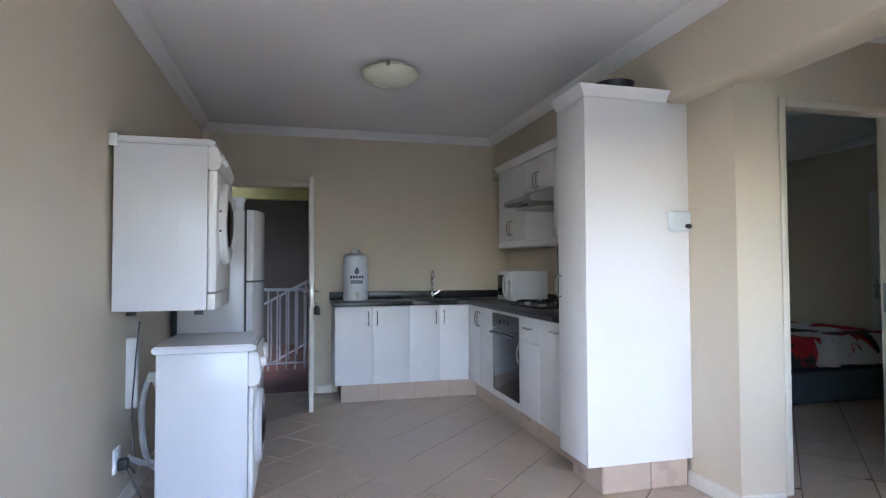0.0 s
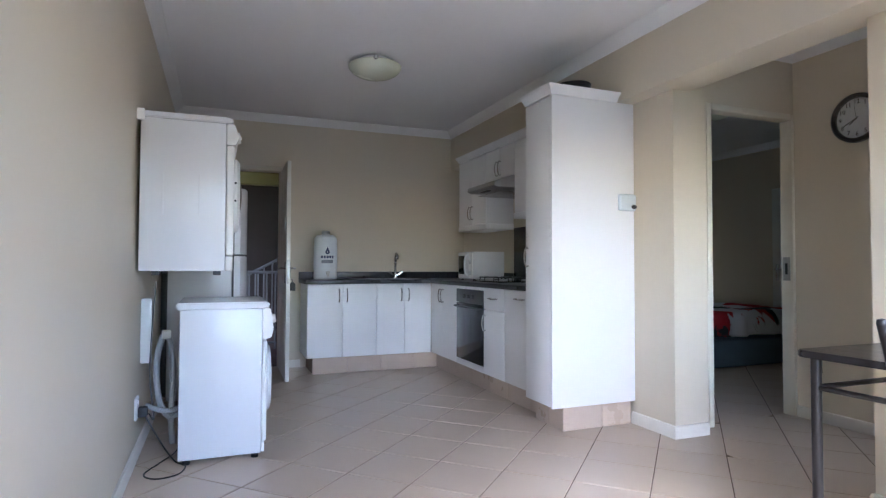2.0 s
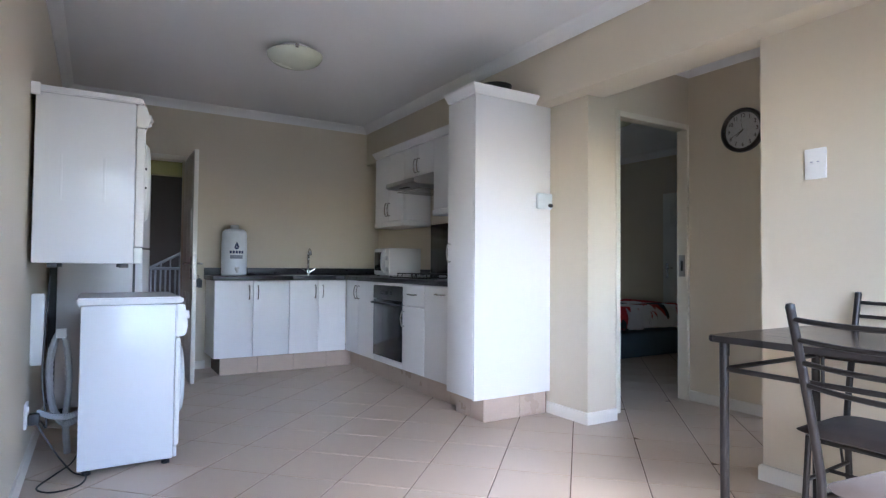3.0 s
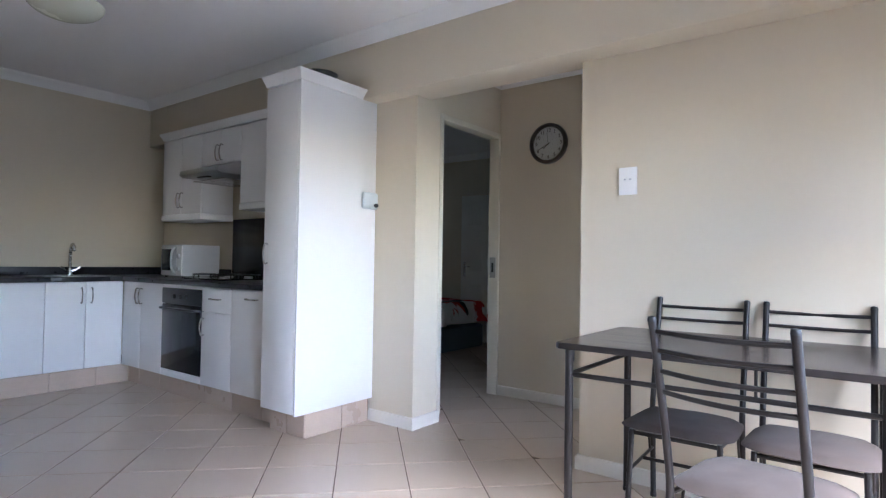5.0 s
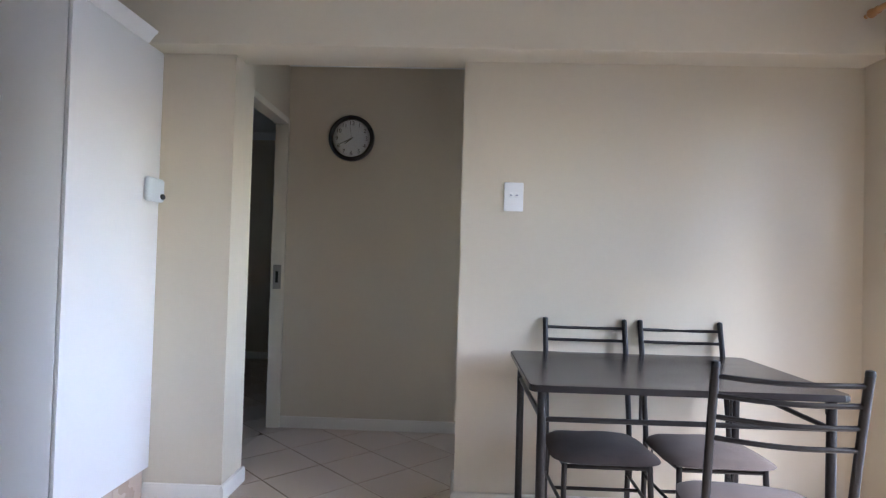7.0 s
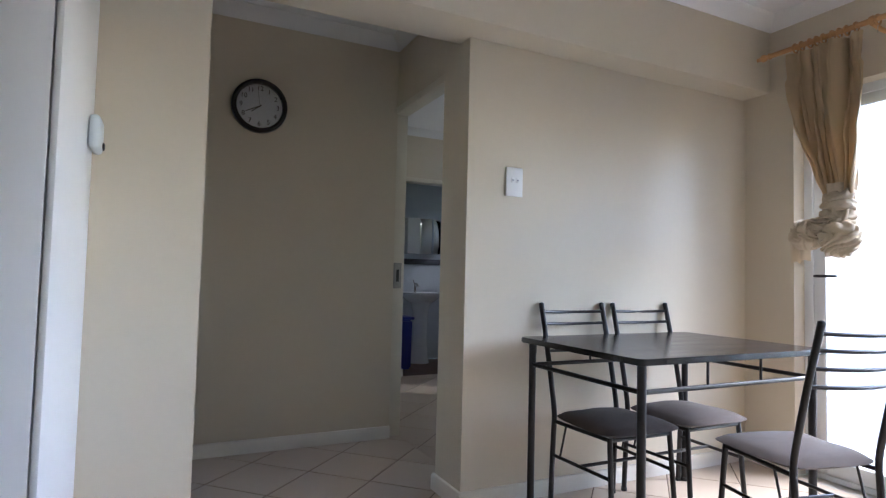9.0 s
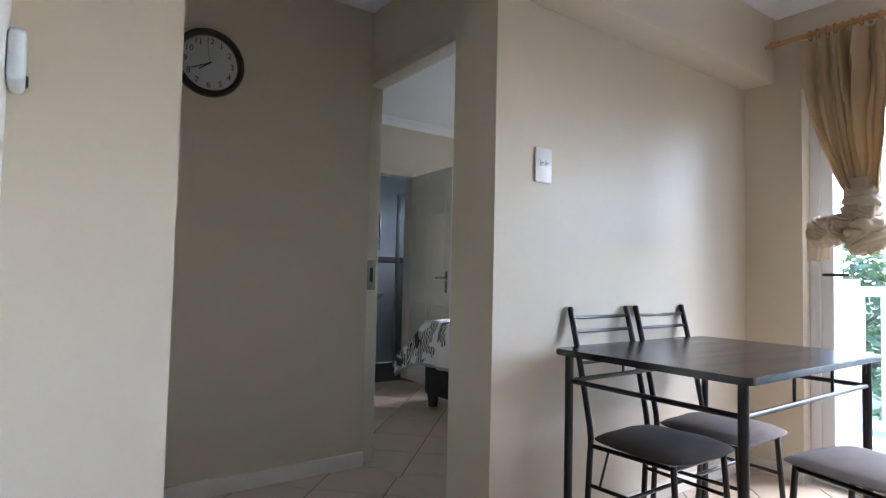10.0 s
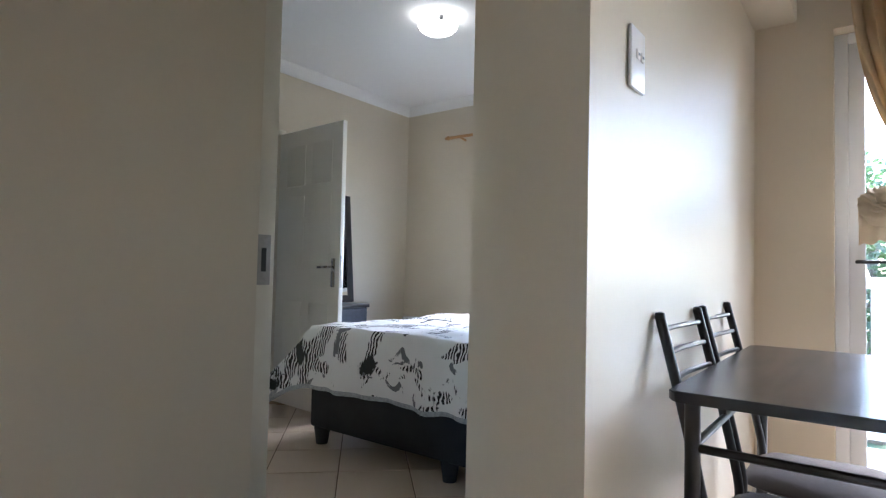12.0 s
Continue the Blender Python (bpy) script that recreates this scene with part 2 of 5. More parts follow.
# ---- mesh helpers ----
def box(bm, a, b, bevel=0.0, seg=2):
    v = bmesh.ops.create_cube(bm, size=1.0)["verts"]
    c = [(p + q) / 2 for p, q in zip(a, b)]
    d = [abs(q - p) for p, q in zip(a, b)]
    for w in v:
        w.co = Vector((c[0] + w.co.x * d[0], c[1] + w.co.y * d[1], c[2] + w.co.z * d[2]))
    if bevel:
        edges = list({e for w in v for e in w.link_edges})
        bmesh.ops.bevel(bm, geom=edges, offset=min(bevel, min(d) * 0.45), segments=seg, affect="EDGES", profile=0.5)
    return bm


def B(a, b, bevel=0.0, seg=2):
    return box(bmesh.new(), a, b, bevel, seg)


def ring_verts(bm, c, u, v, r, n):
    return [bm.verts.new(c + (u * math.cos(2 * math.pi * k / n) + v * math.sin(2 * math.pi * k / n)) * r) for k in range(n)]


def tube(bm, pts, r, n=8, radii=None, caps=True):
    pts = [Vector(p) for p in pts]
    rings = []
    ref = Vector((0.13, 0.37, 0.92)).normalized()
    for k, p in enumerate(pts):
        d = (pts[min(k + 1, len(pts) - 1)] - pts[max(k - 1, 0)]).normalized()
        w = ref - d * ref.dot(d)
        if w.length < 0.05:
            w = Vector((1, 0, 0)) - d * d.x
        u = w.normalized()
        ref = u
        rings.append(ring_verts(bm, p, u, d.cross(u), radii[k] if radii else r, n))
    for a, b in zip(rings, rings[1:]):
        for k in range(n):
            bm.faces.new((a[k], a[(k + 1) % n], b[(k + 1) % n], b[k]))
    if caps:
        bm.faces.new(rings[0][::-1])
        bm.faces.new(rings[-1])
    return bm


def lathe(bm, profile, n=24, m=None):
    """Turned shape: profile of (radius, height) about z, then placed by m."""
    m = m or Matrix()
    rings = []
    for r, z in profile:
        if r < 1e-5:
            rings.append([bm.verts.new(m @ Vector((0, 0, z)))])
        else:
            rings.append([bm.verts.new(m @ Vector((r * math.cos(2 * math.pi * k / n), r * math.sin(2 * math.pi * k / n), z))) for k in range(n)])
    for a, b in zip(rings, rings[1:]):
        for k in range(n):
            if len(a) == 1 and len(b) == 1:
                continue
            if len(a) == 1:
                bm.faces.new((a[0], b[(k + 1) % n], b[k]))
            elif len(b) == 1:
                bm.faces.new((a[k], a[(k + 1) % n], b[0]))
            else:
                bm.faces.new((a[k], a[(k + 1) % n], b[(k + 1) % n], b[k]))
    return bm


def prism(bm, poly, f, g):
    """A solid between the outline poly placed by f and by g (functions from 2D to 3D)."""
    a = [bm.verts.new(f(*p)) for p in poly]
    b = [bm.verts.new(g(*p)) for p in poly]
    n = len(poly)
    bm.faces.new(a[::-1])
    bm.faces.new(b)
    for k in range(n):
        bm.faces.new((a[k], a[(k + 1) % n], b[(k + 1) % n], b[k]))
    return bm


def spline(pts, n=8):
    """Smooth points through pts."""
    p = [Vector(q) for q in pts]
    p = [p[0] * 2 - p[1]] + p + [p[-1] * 2 - p[-2]]
    out = []
    for k in range(1, len(p) - 2):
        for j in range(n):
            t = j / n
            out.append(0.5 * (2 * p[k] + (p[k + 1] - p[k - 1]) * t + (2 * p[k - 1] - 5 * p[k] + 4 * p[k + 1] - p[k + 2]) * t * t + (3 * p[k] - p[k - 1] - 3 * p[k + 1] + p[k + 2]) * t ** 3))
    return out + [p[-2]]


def thicken(bm, t):
    """Turns a sheet into a thin shell, t thick, on the inner side."""
    bmesh.ops.recalc_face_normals(bm, faces=bm.faces)
    bm.normal_update()
    faces, edges = bm.faces[:], [e for e in bm.edges if e.is_boundary]
    inner = {v: bm.verts.new(v.co - v.normal * t) for v in bm.verts[:]}
    for f in faces:
        bm.faces.new([inner[v] for v in reversed(f.verts)])
    for e in edges:
        a, b = e.verts
        bm.faces.new((a, b, inner[b], inner[a]))
    return bm


def part(name, bm, material, parent=None, label="", angle=35):
    bmesh.ops.recalc_face_normals(bm, faces=bm.faces)
    me = bpy.data.meshes.new(name)
    bm.to_mesh(me)
    bm.free()
    me.materials.append(M[material] if isinstance(material, str) else material)
    me.shade_smooth()
    me.set_sharp_from_angle(angle=radians(angle))
    ob = new(name, me)
    if parent:
        ob.parent = parent
    if label:
        ob["label"] = label
    return ob


def thing(name, label, category, group="", kind="", at=None):
    e = new(name)
    e.empty_display_size = 0.1
    if at is not None:
        e.matrix_world = at
    return tagged(e, label, category, group, kind)


def structure(name, bm, material, label, category):
    return tagged(part(name, bm, material), label, category, kind="structure")


# ---- the plan ----
XW, XE, XB, YS, YN, ZC, ZB = -0.375, 2.73, 2.56, 0.0, 6.43, 2.63, 2.19
HX, HY0, HY1 = 3.92, 1.84, 3.18          # hall: far wall, doorway walls
BX, BY = 5.98, -1.29                     # second bedroom: far wall, window wall


def wall(name, *boxes, material="wall", label="smooth beige painted plaster wall"):
    bm = bmesh.new()
    for a, b in boxes:
        box(bm, a, b)
    return structure(name, bm, material, label, "wall")


# living room and kitchen
wall("wall_west", ((XW - 0.2, -0.22, 0), (XW, YN + 0.12, ZC)))
DX0, DX1, DZ = -0.14, 0.65, 2.045       # back door opening
wall("wall_north", ((XW, YN, 0), (DX0 - 0.02, YN + 0.12, ZC)), ((DX1 + 0.02, YN, 0), (XE, YN + 0.12, ZC)), ((DX0 - 0.02, YN, DZ + 0.05), (DX1 + 0.02, YN + 0.12, ZC)))
wall("wall_kitchen_east", ((XE, 3.46, 0), (2.94, YN + 0.12, ZC)), ((2.69, 3.07, 0), (2.94, 3.46, ZC)))
wall("wall_table", ((XE, -0.0, 0), (3.0, 1.94, ZC)))
bm = box(bmesh.new(), (XB, 0.0, ZB), (2.84, YN, ZC), 0.012, 2)
tagged(part("beam", bm, "wall"), "beige painted downstand beam along the room", "beam", kind="structure")
WX0, WX1, WZ = -0.15, 2.425, 2.13          # balcony door opening
wall("wall_south", ((XW, -0.22, 0), (WX0, YS, ZC)), ((WX1, -0.22, 0), (XE, YS, ZC)), ((WX0, -0.22, WZ), (WX1, YS, ZC)))
# hall
H0, H1, HZ = 3.08, 3.914, 2.148
wall("wall_hall_north", ((2.94, HY1, 0), (H0, HY1 + 0.08, ZC)), ((H1, HY1, 0), (6.62, HY1 + 0.08, ZC)), ((H0, HY1, HZ + 0.03), (H1, HY1 + 0.08, ZC)))
wall("wall_hall_east", ((HX, HY0 + 0.0, 0), (HX + 0.12, HY1, ZC)))
G0, G1 = 3.005, 3.99
wall("wall_hall_south", ((G1, HY0 - 0.08, 0), (BX + 0.12, HY0, ZC)), ((G0, HY0 - 0.08, HZ + 0.03), (G1, HY0, ZC)))
# second bedroom and its bathroom
wall("wall_bedroom_west", ((2.87, BY - 0.2, 0), (3.01, -0.0, ZC)))
K0, K1, KZ = 0.19, 0.99, 2.075
wall("wall_bedroom_east", ((BX, BY, 0), (BX + 0.12, K0, ZC)), ((BX, K1, 0), (BX + 0.12, HY0 - 0.08, ZC)), ((BX, K0, KZ + 0.03), (BX + 0.12, K1, ZC)))
wall("wall_bedroom_south", ((3.01, BY - 0.2, 0), (3.5, BY, ZC)), ((5.05, BY - 0.2, 0), (6.10, BY, ZC)), ((3.5, BY - 0.2, 0), (5.05, BY, 0.95)), ((3.5, BY - 0.2, 2.1), (5.05, BY, ZC)))
wall("wall_bathroom", ((7.05, -0.95, 0), (7.2, 1.8, ZC)), ((BX + 0.12, HY0 - 0.08, 0), (7.05, HY0, ZC)), ((BX + 0.12, -0.95, 0), (6.35, -0.83, ZC)), ((6.75, -0.95, 0), (7.05, -0.83, ZC)), ((6.35, -0.95, 0), (6.75, -0.83, 1.75)), ((6.35, -0.95, 2.05), (6.75, -0.83, ZC)), material="bath_tile", label="pale grey tiled bathroom wall")
# first bedroom; the unseen opening in its north wall is added to brighten it
wall("wall_first_bedroom", ((6.5, HY1 + 0.08, 0), (6.62, 7.12, ZC)), ((2.94, 7.0, 0), (3.3, 7.12, ZC)), ((3.95, 7.0, 0), (6.5, 7.12, ZC)), ((3.3, 7.0, 0), (3.95, 7.12, 1.15)), ((3.3, 7.0, 1.8), (3.95, 7.12, ZC)))

structure("ceiling", B((XW - 0.2, -0.22, ZC), (2.84, YN + 0.12, ZC + 0.15)), "ceiling", "smooth white painted ceiling", "ceiling")
structure("ceiling_rooms", box(box(box(bmesh.new(), (2.84, BY - 0.2, ZC), (6.10, 1.79, ZC + 0.15)), (6.10, -0.95, ZC), (7.2, 1.79, ZC + 0.15)), (2.84, 1.79, ZC), (6.62, 7.12, ZC + 0.15)), "ceiling", "smooth white painted ceiling of the bedrooms and hall", "ceiling")

CORNICE = [(0, -0.075), (0.006, -0.075), (0.014, -0.062), (0.030, -0.040), (0.052, -0.022), (0.070, -0.012), (0.076, 0.0), (0, 0.0)]


def run(bm, p, q, inward, profile, z):
    """A moulding along the wall from p to q; inward points into the room."""
    n = Vector((*inward, 0))
    f = [lambda a, b, o=Vector((*o, 0)): o + n * a + Vector((0, 0, z + b)) for o in (p, q)]
    prism(bm, profile, f[0], f[1])


bm = bmesh.new()
for p, q, n in [((XW, 0), (XW, YN), (1, 0)), ((XW, YN), (XB, YN), (0, -1)), ((XB, 0), (XB, YN), (-1, 0)), ((XW, 0), (XB, 0), (0, 1))]:
    run(bm, p, q, n, CORNICE, ZC - 0.001)
structure("cornice", bm, "cornice", "white coved plaster cornice round the living room", "cornice")
bm = bmesh.new()
for p, q, n in [((HX, HY0), (HX, HY1), (-1, 0)), ((2.94, HY1), (HX, HY1), (0, -1)), ((3.01, HY0), (HX, HY0), (0, 1)), ((BX, BY), (BX, 1.76), (-1, 0)), ((3.01, BY), (BX, BY), (0, 1)), ((3.01, 1.76), (BX, 1.76), (0, -1)),
                ((6.5, 3.26), (6.5, 7.0), (-1, 0)), ((2.94, 7.0), (6.5, 7.0), (0, -1)), ((2.94, 3.26), (6.5, 3.26), (0, 1))]:
    run(bm, p, q, n, CORNICE, ZC - 0.001)
structure("cornice_rooms", bm, "cornice", "white coved plaster cornice of the bedrooms and hall", "cornice")

SKIRT = [(0, 0), (0.016, 0), (0.016, 0.062), (0.010, 0.075), (0, 0.078)]
bm = bmesh.new()
for p, q, n in [((XW, 0), (XW, YN), (1, 0)), ((0.71, YN), (0.85, YN), (0, -1)), ((2.69, 3.07), (2.69, 3.455), (-1, 0)), ((2.674, 3.07), (2.956, 3.07), (0, -1)), ((2.94, 3.07), (2.94, HY1), (1, 0)),
                ((XE, 0.016), (XE, 1.94), (-1, 0)), ((XE - 0.016, 1.94), (3.016, 1.94), (0, 1)), ((3.0, HY0), (3.0, 1.94), (1, 0)), ((HX, HY0), (HX, HY1), (-1, 0)), ((WX1 + 0.0, 0), (XE, 0), (0, 1))]:
    run(bm, p, q, n, SKIRT, 0.001)
structure("skirting", bm, "skirting", "low off-white painted skirting board", "skirting")
bm = bmesh.new()
for p, q, n in [((BX, BY), (BX, 0), (-1, 0)), ((BX, 0.92), (BX, 1.76), (-1, 0)), ((3.01, BY), (BX, BY), (0, 1)), ((6.5, 3.26), (6.5, 4.5), (-1, 0)), ((6.5, 5.45), (6.5, 7.0), (-1, 0)), ((2.94, 7.0), (6.5, 7.0), (0, -1))]:
    run(bm, p, q, n, SKIRT, 0.001)
structure("skirting_rooms", bm, "skirting", "low off-white skirting board of the bedrooms", "skirting")


# ---- doors ----
def door_frame(name, axis, at, a0, a1, top, depth, material="frame_paint", end=0.045):
    """A painted frame lining an opening. axis 'x': the opening runs along x, at is (y0, y1)."""
    w, lip = 0.045, 0.012
    y0, y1 = at
    ob = thing(name, "cream painted metal door frame", "door frame", kind="structure")
    for nm, lo, hi in (("jamb", (a0, y0 - lip, 0), (a0 + w, y1 + lip, top)), ("jamb", (a1 - end, y0 - lip, 0), (a1, y1 + lip, top)), ("head", (a0, y0 - lip, top - w), (a1, y1 + lip, top))):
        if nm == "head":
            lo, hi = (lo[0] + w, lo[1], lo[2]), (hi[0] - end, hi[1], hi[2])
        if axis == "y":
            lo, hi = (lo[1], lo[0], lo[2]), (hi[1], hi[0], hi[2])
        part(nm, B(lo, hi, 0.006), material, ob)
    return ob


door_frame("door_frame_back", "x", (YN, YN + 0.12), DX0 - 0.02, DX1 + 0.02, DZ + 0.05, 0.12)
fr1 = door_frame("door_frame_first_bedroom", "x", (HY1 + 0.004, HY1 + 0.074), H0, H1 + 0.003, HZ + 0.03, 0.08, end=0.03)
fr2 = door_frame("door_frame_second_bedroom", "x", (HY0 - 0.074, HY0 - 0.004), G0, G1, HZ + 0.03, 0.08)
door_frame("door_frame_bathroom", "y", (BX, BX + 0.12), K0, K1, KZ + 0.03, 0.12)


def strike(parent, lo, hi):
    p = part("strike_plate", B(lo, hi, 0.002), "dull_steel", parent, "worn steel strike plate")
    part("slot", B((lo[0] - 0.001, lo[1] + 0.018, lo[2] + 0.045), (lo[0] + 0.002, hi[1] - 0.018, hi[2] - 0.045)), "black_plastic", p)


strike(fr1, (H1 - 0.033, HY1 + 0.012, 0.97), (H1 - 0.0265, HY1 + 0.067, 1.14))
strike(fr2, (3.939, 1.775, 0.97), (3.9455, 1.83, 1.14))


def panel_door(name, label, width, height, at, material="door_paint", handle=True, far=False):
    """A moulded leaf standing along +x from its hinge edge at the origin, 40 mm thick."""
    d = thing(name, label, "door", at=at)
    leaf = bmesh.new()
    box(leaf, (0, -0.018, 0.008), (width, 0.018, height), 0.003)
    leaf = part("leaf", leaf, material, d)
    cols = [(0.11, width / 2 - 0.045), (width / 2 + 0.045, width - 0.11)]
    rows = [(0.20, 0.78), (0.98, height - 0.50), (height - 0.42, height - 0.12)]
    for s in (-1, 1):
        for x0, x1 in cols:
            for z0, z1 in rows:
                bm = bmesh.new()
                box(bm, (x0, s * 0.014, z0), (x1, s * 0.0205, z1), 0.0)
                top = max(bm.faces, key=lambda f: f.calc_center_median().y * s)
                bmesh.ops.inset_region(bm, faces=[top], thickness=0.03, depth=0.0)
                for v in top.verts:
                    v.co.y += s * 0.005
                part("panel", bm, material, leaf)
    if handle:
        for s in (-1, 1):
            h = part("handle_plate", B((width - 0.085, s * 0.018, 0.90), (width - 0.045, s * 0.026, 1.10), 0.004), "chrome", d, "brushed metal handle plate")
            bm = tube(bmesh.new(), [(width - 0.065, s * 0.022, 1.04), (width - 0.065, s * 0.062, 1.04), (width - 0.075, s * 0.068, 1.04), (width - 0.18, s * 0.066, 1.037)], 0.0085, 8)
            part("lever", bm, "chrome", h)
        part("lock_plate", B((width - 0.001, -0.011, 0.90), (width + 0.002, 0.011, 1.12), 0.001), "steel", d, "steel lock plate on the door edge")
    return d


back_door = panel_door("door_back", "cream panelled wooden back door standing open with keys in its lock", 0.775, 2.03, pose(0.645, YN - 0.01, 0, 0, 0, -91.0))
bm = bmesh.new()
for k, (dx, dz) in enumerate([(0, 0), (0.012, -0.01), (-0.012, -0.006)]):
    box(bm, (0.706 + k * 0.004, 0.032 + dx, 0.84 + dz), (0.709 + k * 0.004, 0.06 + dx, 0.91 + dz), 0.001)
tube(bm, [(0.71, 0.02, 0.935), (0.71, 0.045, 0.935), (0.711, 0.045, 0.90)], 0.003, 6)
part("key", bm, "black_plastic", back_door, "bunch of keys hanging from the lock")
panel_door("door_bathroom", "white panelled bathroom door standing open", 0.765, 2.06, pose(BX - 0.015, 0.225, 0, 0, 0, 176))
far_door = panel_door("door_first_bedroom", "closed cream panelled door in a dark bedroom", 0.80, 2.04, pose(6.475, 4.56, 0, 0, 0, 90))

# ---- balcony door, balcony and outdoors ----
bd = thing("balcony_door", "white aluminium glazed balcony door with a black lever handle", "door", kind="structure")
for nm, lo, hi in (("jamb", (WX1 - 0.05, -0.16, 0.0), (WX1, -0.09, WZ)), ("jamb", (WX0, -0.16, 0), (WX0 + 0.05, -0.09, WZ)), ("head", (WX0 + 0.05, -0.16, WZ - 0.05), (WX1 - 0.05, -0.09, WZ)), ("sill", (WX0 + 0.05, -0.16, 0.0), (WX1 - 0.05, -0.09, 0.03))):
    part(nm, B(lo, hi, 0.004), "alu", bd)
half = (WX0 + WX1) / 2
for lo, hi, y in ((WX0 + 0.05, half + 0.03, -0.145), (half - 0.03, WX1 - 0.05, -0.115)):
    leaf = part("sash", B((lo, y - 0.014, 0.03), (lo + 0.06, y + 0.014, WZ - 0.05), 0.004), "alu", bd)
    part("stile", B((hi - 0.06, y - 0.014, 0.03), (hi, y + 0.014, WZ - 0.05), 0.004), "alu", leaf)
    part("rail", B((lo + 0.06, y - 0.014, 0.03), (hi - 0.06, y + 0.014, 0.11), 0.004), "alu", leaf)
    part("rail", B((lo + 0.06, y - 0.014, WZ - 0.11), (hi - 0.06, y + 0.014, WZ - 0.05), 0.004), "alu", leaf)
    pane = part("pane", B((lo + 0.06, y - 0.003, 0.11), (hi - 0.06, y + 0.003, WZ - 0.11)), "glass", leaf)
    pane.visible_shadow = False
bm = tube(bmesh.new(), [(WX1 - 0.08, -0.105, 1.11), (WX1 - 0.08, -0.055, 1.11), (WX1 - 0.09, -0.048, 1.11), (WX1 - 0.20, -0.048, 1.11)], 0.008, 8)
part("lever", bm, "black_plastic", bd, "black lever handle")

structure("balcony_floor", B((-1.2, -1.55, -0.16), (2.87, -0.22, -0.02), 0.004), "balcony_tile", "pale tiled balcony floor", "balcony floor")
structure("balcony_wall", B((2.75, BY - 0.2, -3.0), (2.868, -0.22, 2.9)), "wall_white", "white plastered outside wall beside the balcony", "wall")
rail = thing("balcony_railing", "white painted timber balcony railing with broad slats", "railing")
part("top_rail", B((-1.2, -1.47, 0.98), (2.74, -1.39, 1.05), 0.008), "rail_white", rail)
part("bottom_rail", B((-1.2, -1.45, 0.06), (2.74, -1.41, 0.12), 0.006), "rail_white", rail)
slat = None
for k in range(20):
    x = -1.1 + k * 0.197
    if slat is None:
        slat = part("slat", B((-0.05, -1.44, 0.12), (0.05, -1.415, 0.98), 0.004), "rail_white", rail)
        slat.location.x = x
    else:
        o = new("slat", slat.data)
        o.parent, o.location.x = rail, x
for x in (-0.95, 2.68):
    part("post", B((x - 0.045, -1.48, -0.02), (x + 0.045, -1.38, 1.10), 0.006), "rail_white", rail)
bm = bmesh.new()
box(bm, (-400, -400, -3.1), (400, 400, -3.0))
structure("ground", bm, "grass", "grassy garden ground below the balcony", "ground")


def tree(x, y, height, spread, seed):
    rnd = random.Random(seed)
    t = thing("tree", "leafy green garden tree with an uneven crown", "tree", group="garden trees", at=pose(x, y, -3.0))
    bm = bmesh.new()
    tube(bm, spline([(0, 0, 0), (0.1, 0.05, height * 0.25), (0.0, 0.15, height * 0.5), (0.12, 0.1, height * 0.8)], 4), 0.1, 8, radii=[0.22 - 0.014 * k for k in range(13)])
    for k in range(7):
        a, z = rnd.uniform(0, 6.28), height * rnd.uniform(0.35, 0.65)
        e = Vector((math.cos(a) * spread * 0.7, math.sin(a) * spread * 0.7, z + height * 0.2))
        tube(bm, [(0.05, 0.1, z), Vector((0.05, 0.1, z)).lerp(e, 0.5) + Vector((0, 0, 0.15)), e], 0.05, 6, radii=[0.09, 0.06, 0.02])
    part("trunk", bm, "bark", t)
    bm = bmesh.new()
    clumps = []
    for k in range(26):
        a, r = rnd.uniform(0, 6.28), spread * math.sqrt(rnd.uniform(0, 1))
        z = height * rnd.uniform(0.42, 1.0)
        r *= 1.1 - 0.75 * max(0, z / height - 0.5) * 2
        clumps.append((Vector((math.cos(a) * r, math.sin(a) * r, z)), rnd.uniform(0.45, 0.95)))
    for c, r in clumps:
        for k in range(95):
            d = Vector((rnd.gauss(0, 1), rnd.gauss(0, 1), rnd.gauss(0, 1))).normalized() * r * rnd.uniform(0.5, 1.05)
            u = Vector((rnd.gauss(0, 1), rnd.gauss(0, 1), rnd.gauss(0, 0.6))).normalized() * rnd.uniform(0.07, 0.14)
            w = u.cross(Vector((rnd.gauss(0, 1), rnd.gauss(0, 1), rnd.gauss(0, 1)))).normalized() * u.length * 0.5
            p = c + d
            bm.faces.new([bm.verts.new(p + q) for q in (-u, w, u, -w)])
    tagged(part("crown", bm, "leaf", t), kind="stuff")


for args in [(1.0, -11.0, 5.0, 2.0, 1), (3.2, -11.5, 5.9, 2.5, 2), (5.9, -10.5, 4.8, 2.1, 3), (-1.8, -12.5, 4.9, 2.2, 4), (2.2, -15.0, 6.6, 2.8, 5)]:
    tree(*args)

# ---- stair landing behind the back door ----
structure("landing_floor", B((-1.6, YN + 0.12, -0.15), (2.6, 10.4, -0.03)), "landing_floor", "dull red concrete landing floor", "floor")
# east wall, out of view, closed to full height to keep daylight out
wall("wall_landing", ((-1.72, YN + 0.12, -0.1), (-1.6, 10.4, ZC)), ((-1.72, 10.4, -3), (2.72, 10.52, 5)), ((2.6, YN + 0.12, -0.1), (2.72, 10.4, ZC)), material="landing_wall", label="grey-brown stairwell wall, its dimness put into a darker colour")
structure("landing_roof", B((-1.72, YN + 0.12, ZC), (2.72, 10.4, ZC + 0.15)), "landing_wall", "underside of the stair landing above, dimness put into its colour", "ceiling")
tagged(part("landing_lintel", B((-0.6, 7.3, 2.02), (1.6, 7.42, 2.28), 0.004), "lintel"), "yellow-green painted lintel over the landing, darkened for its dimness", "lintel", kind="structure")


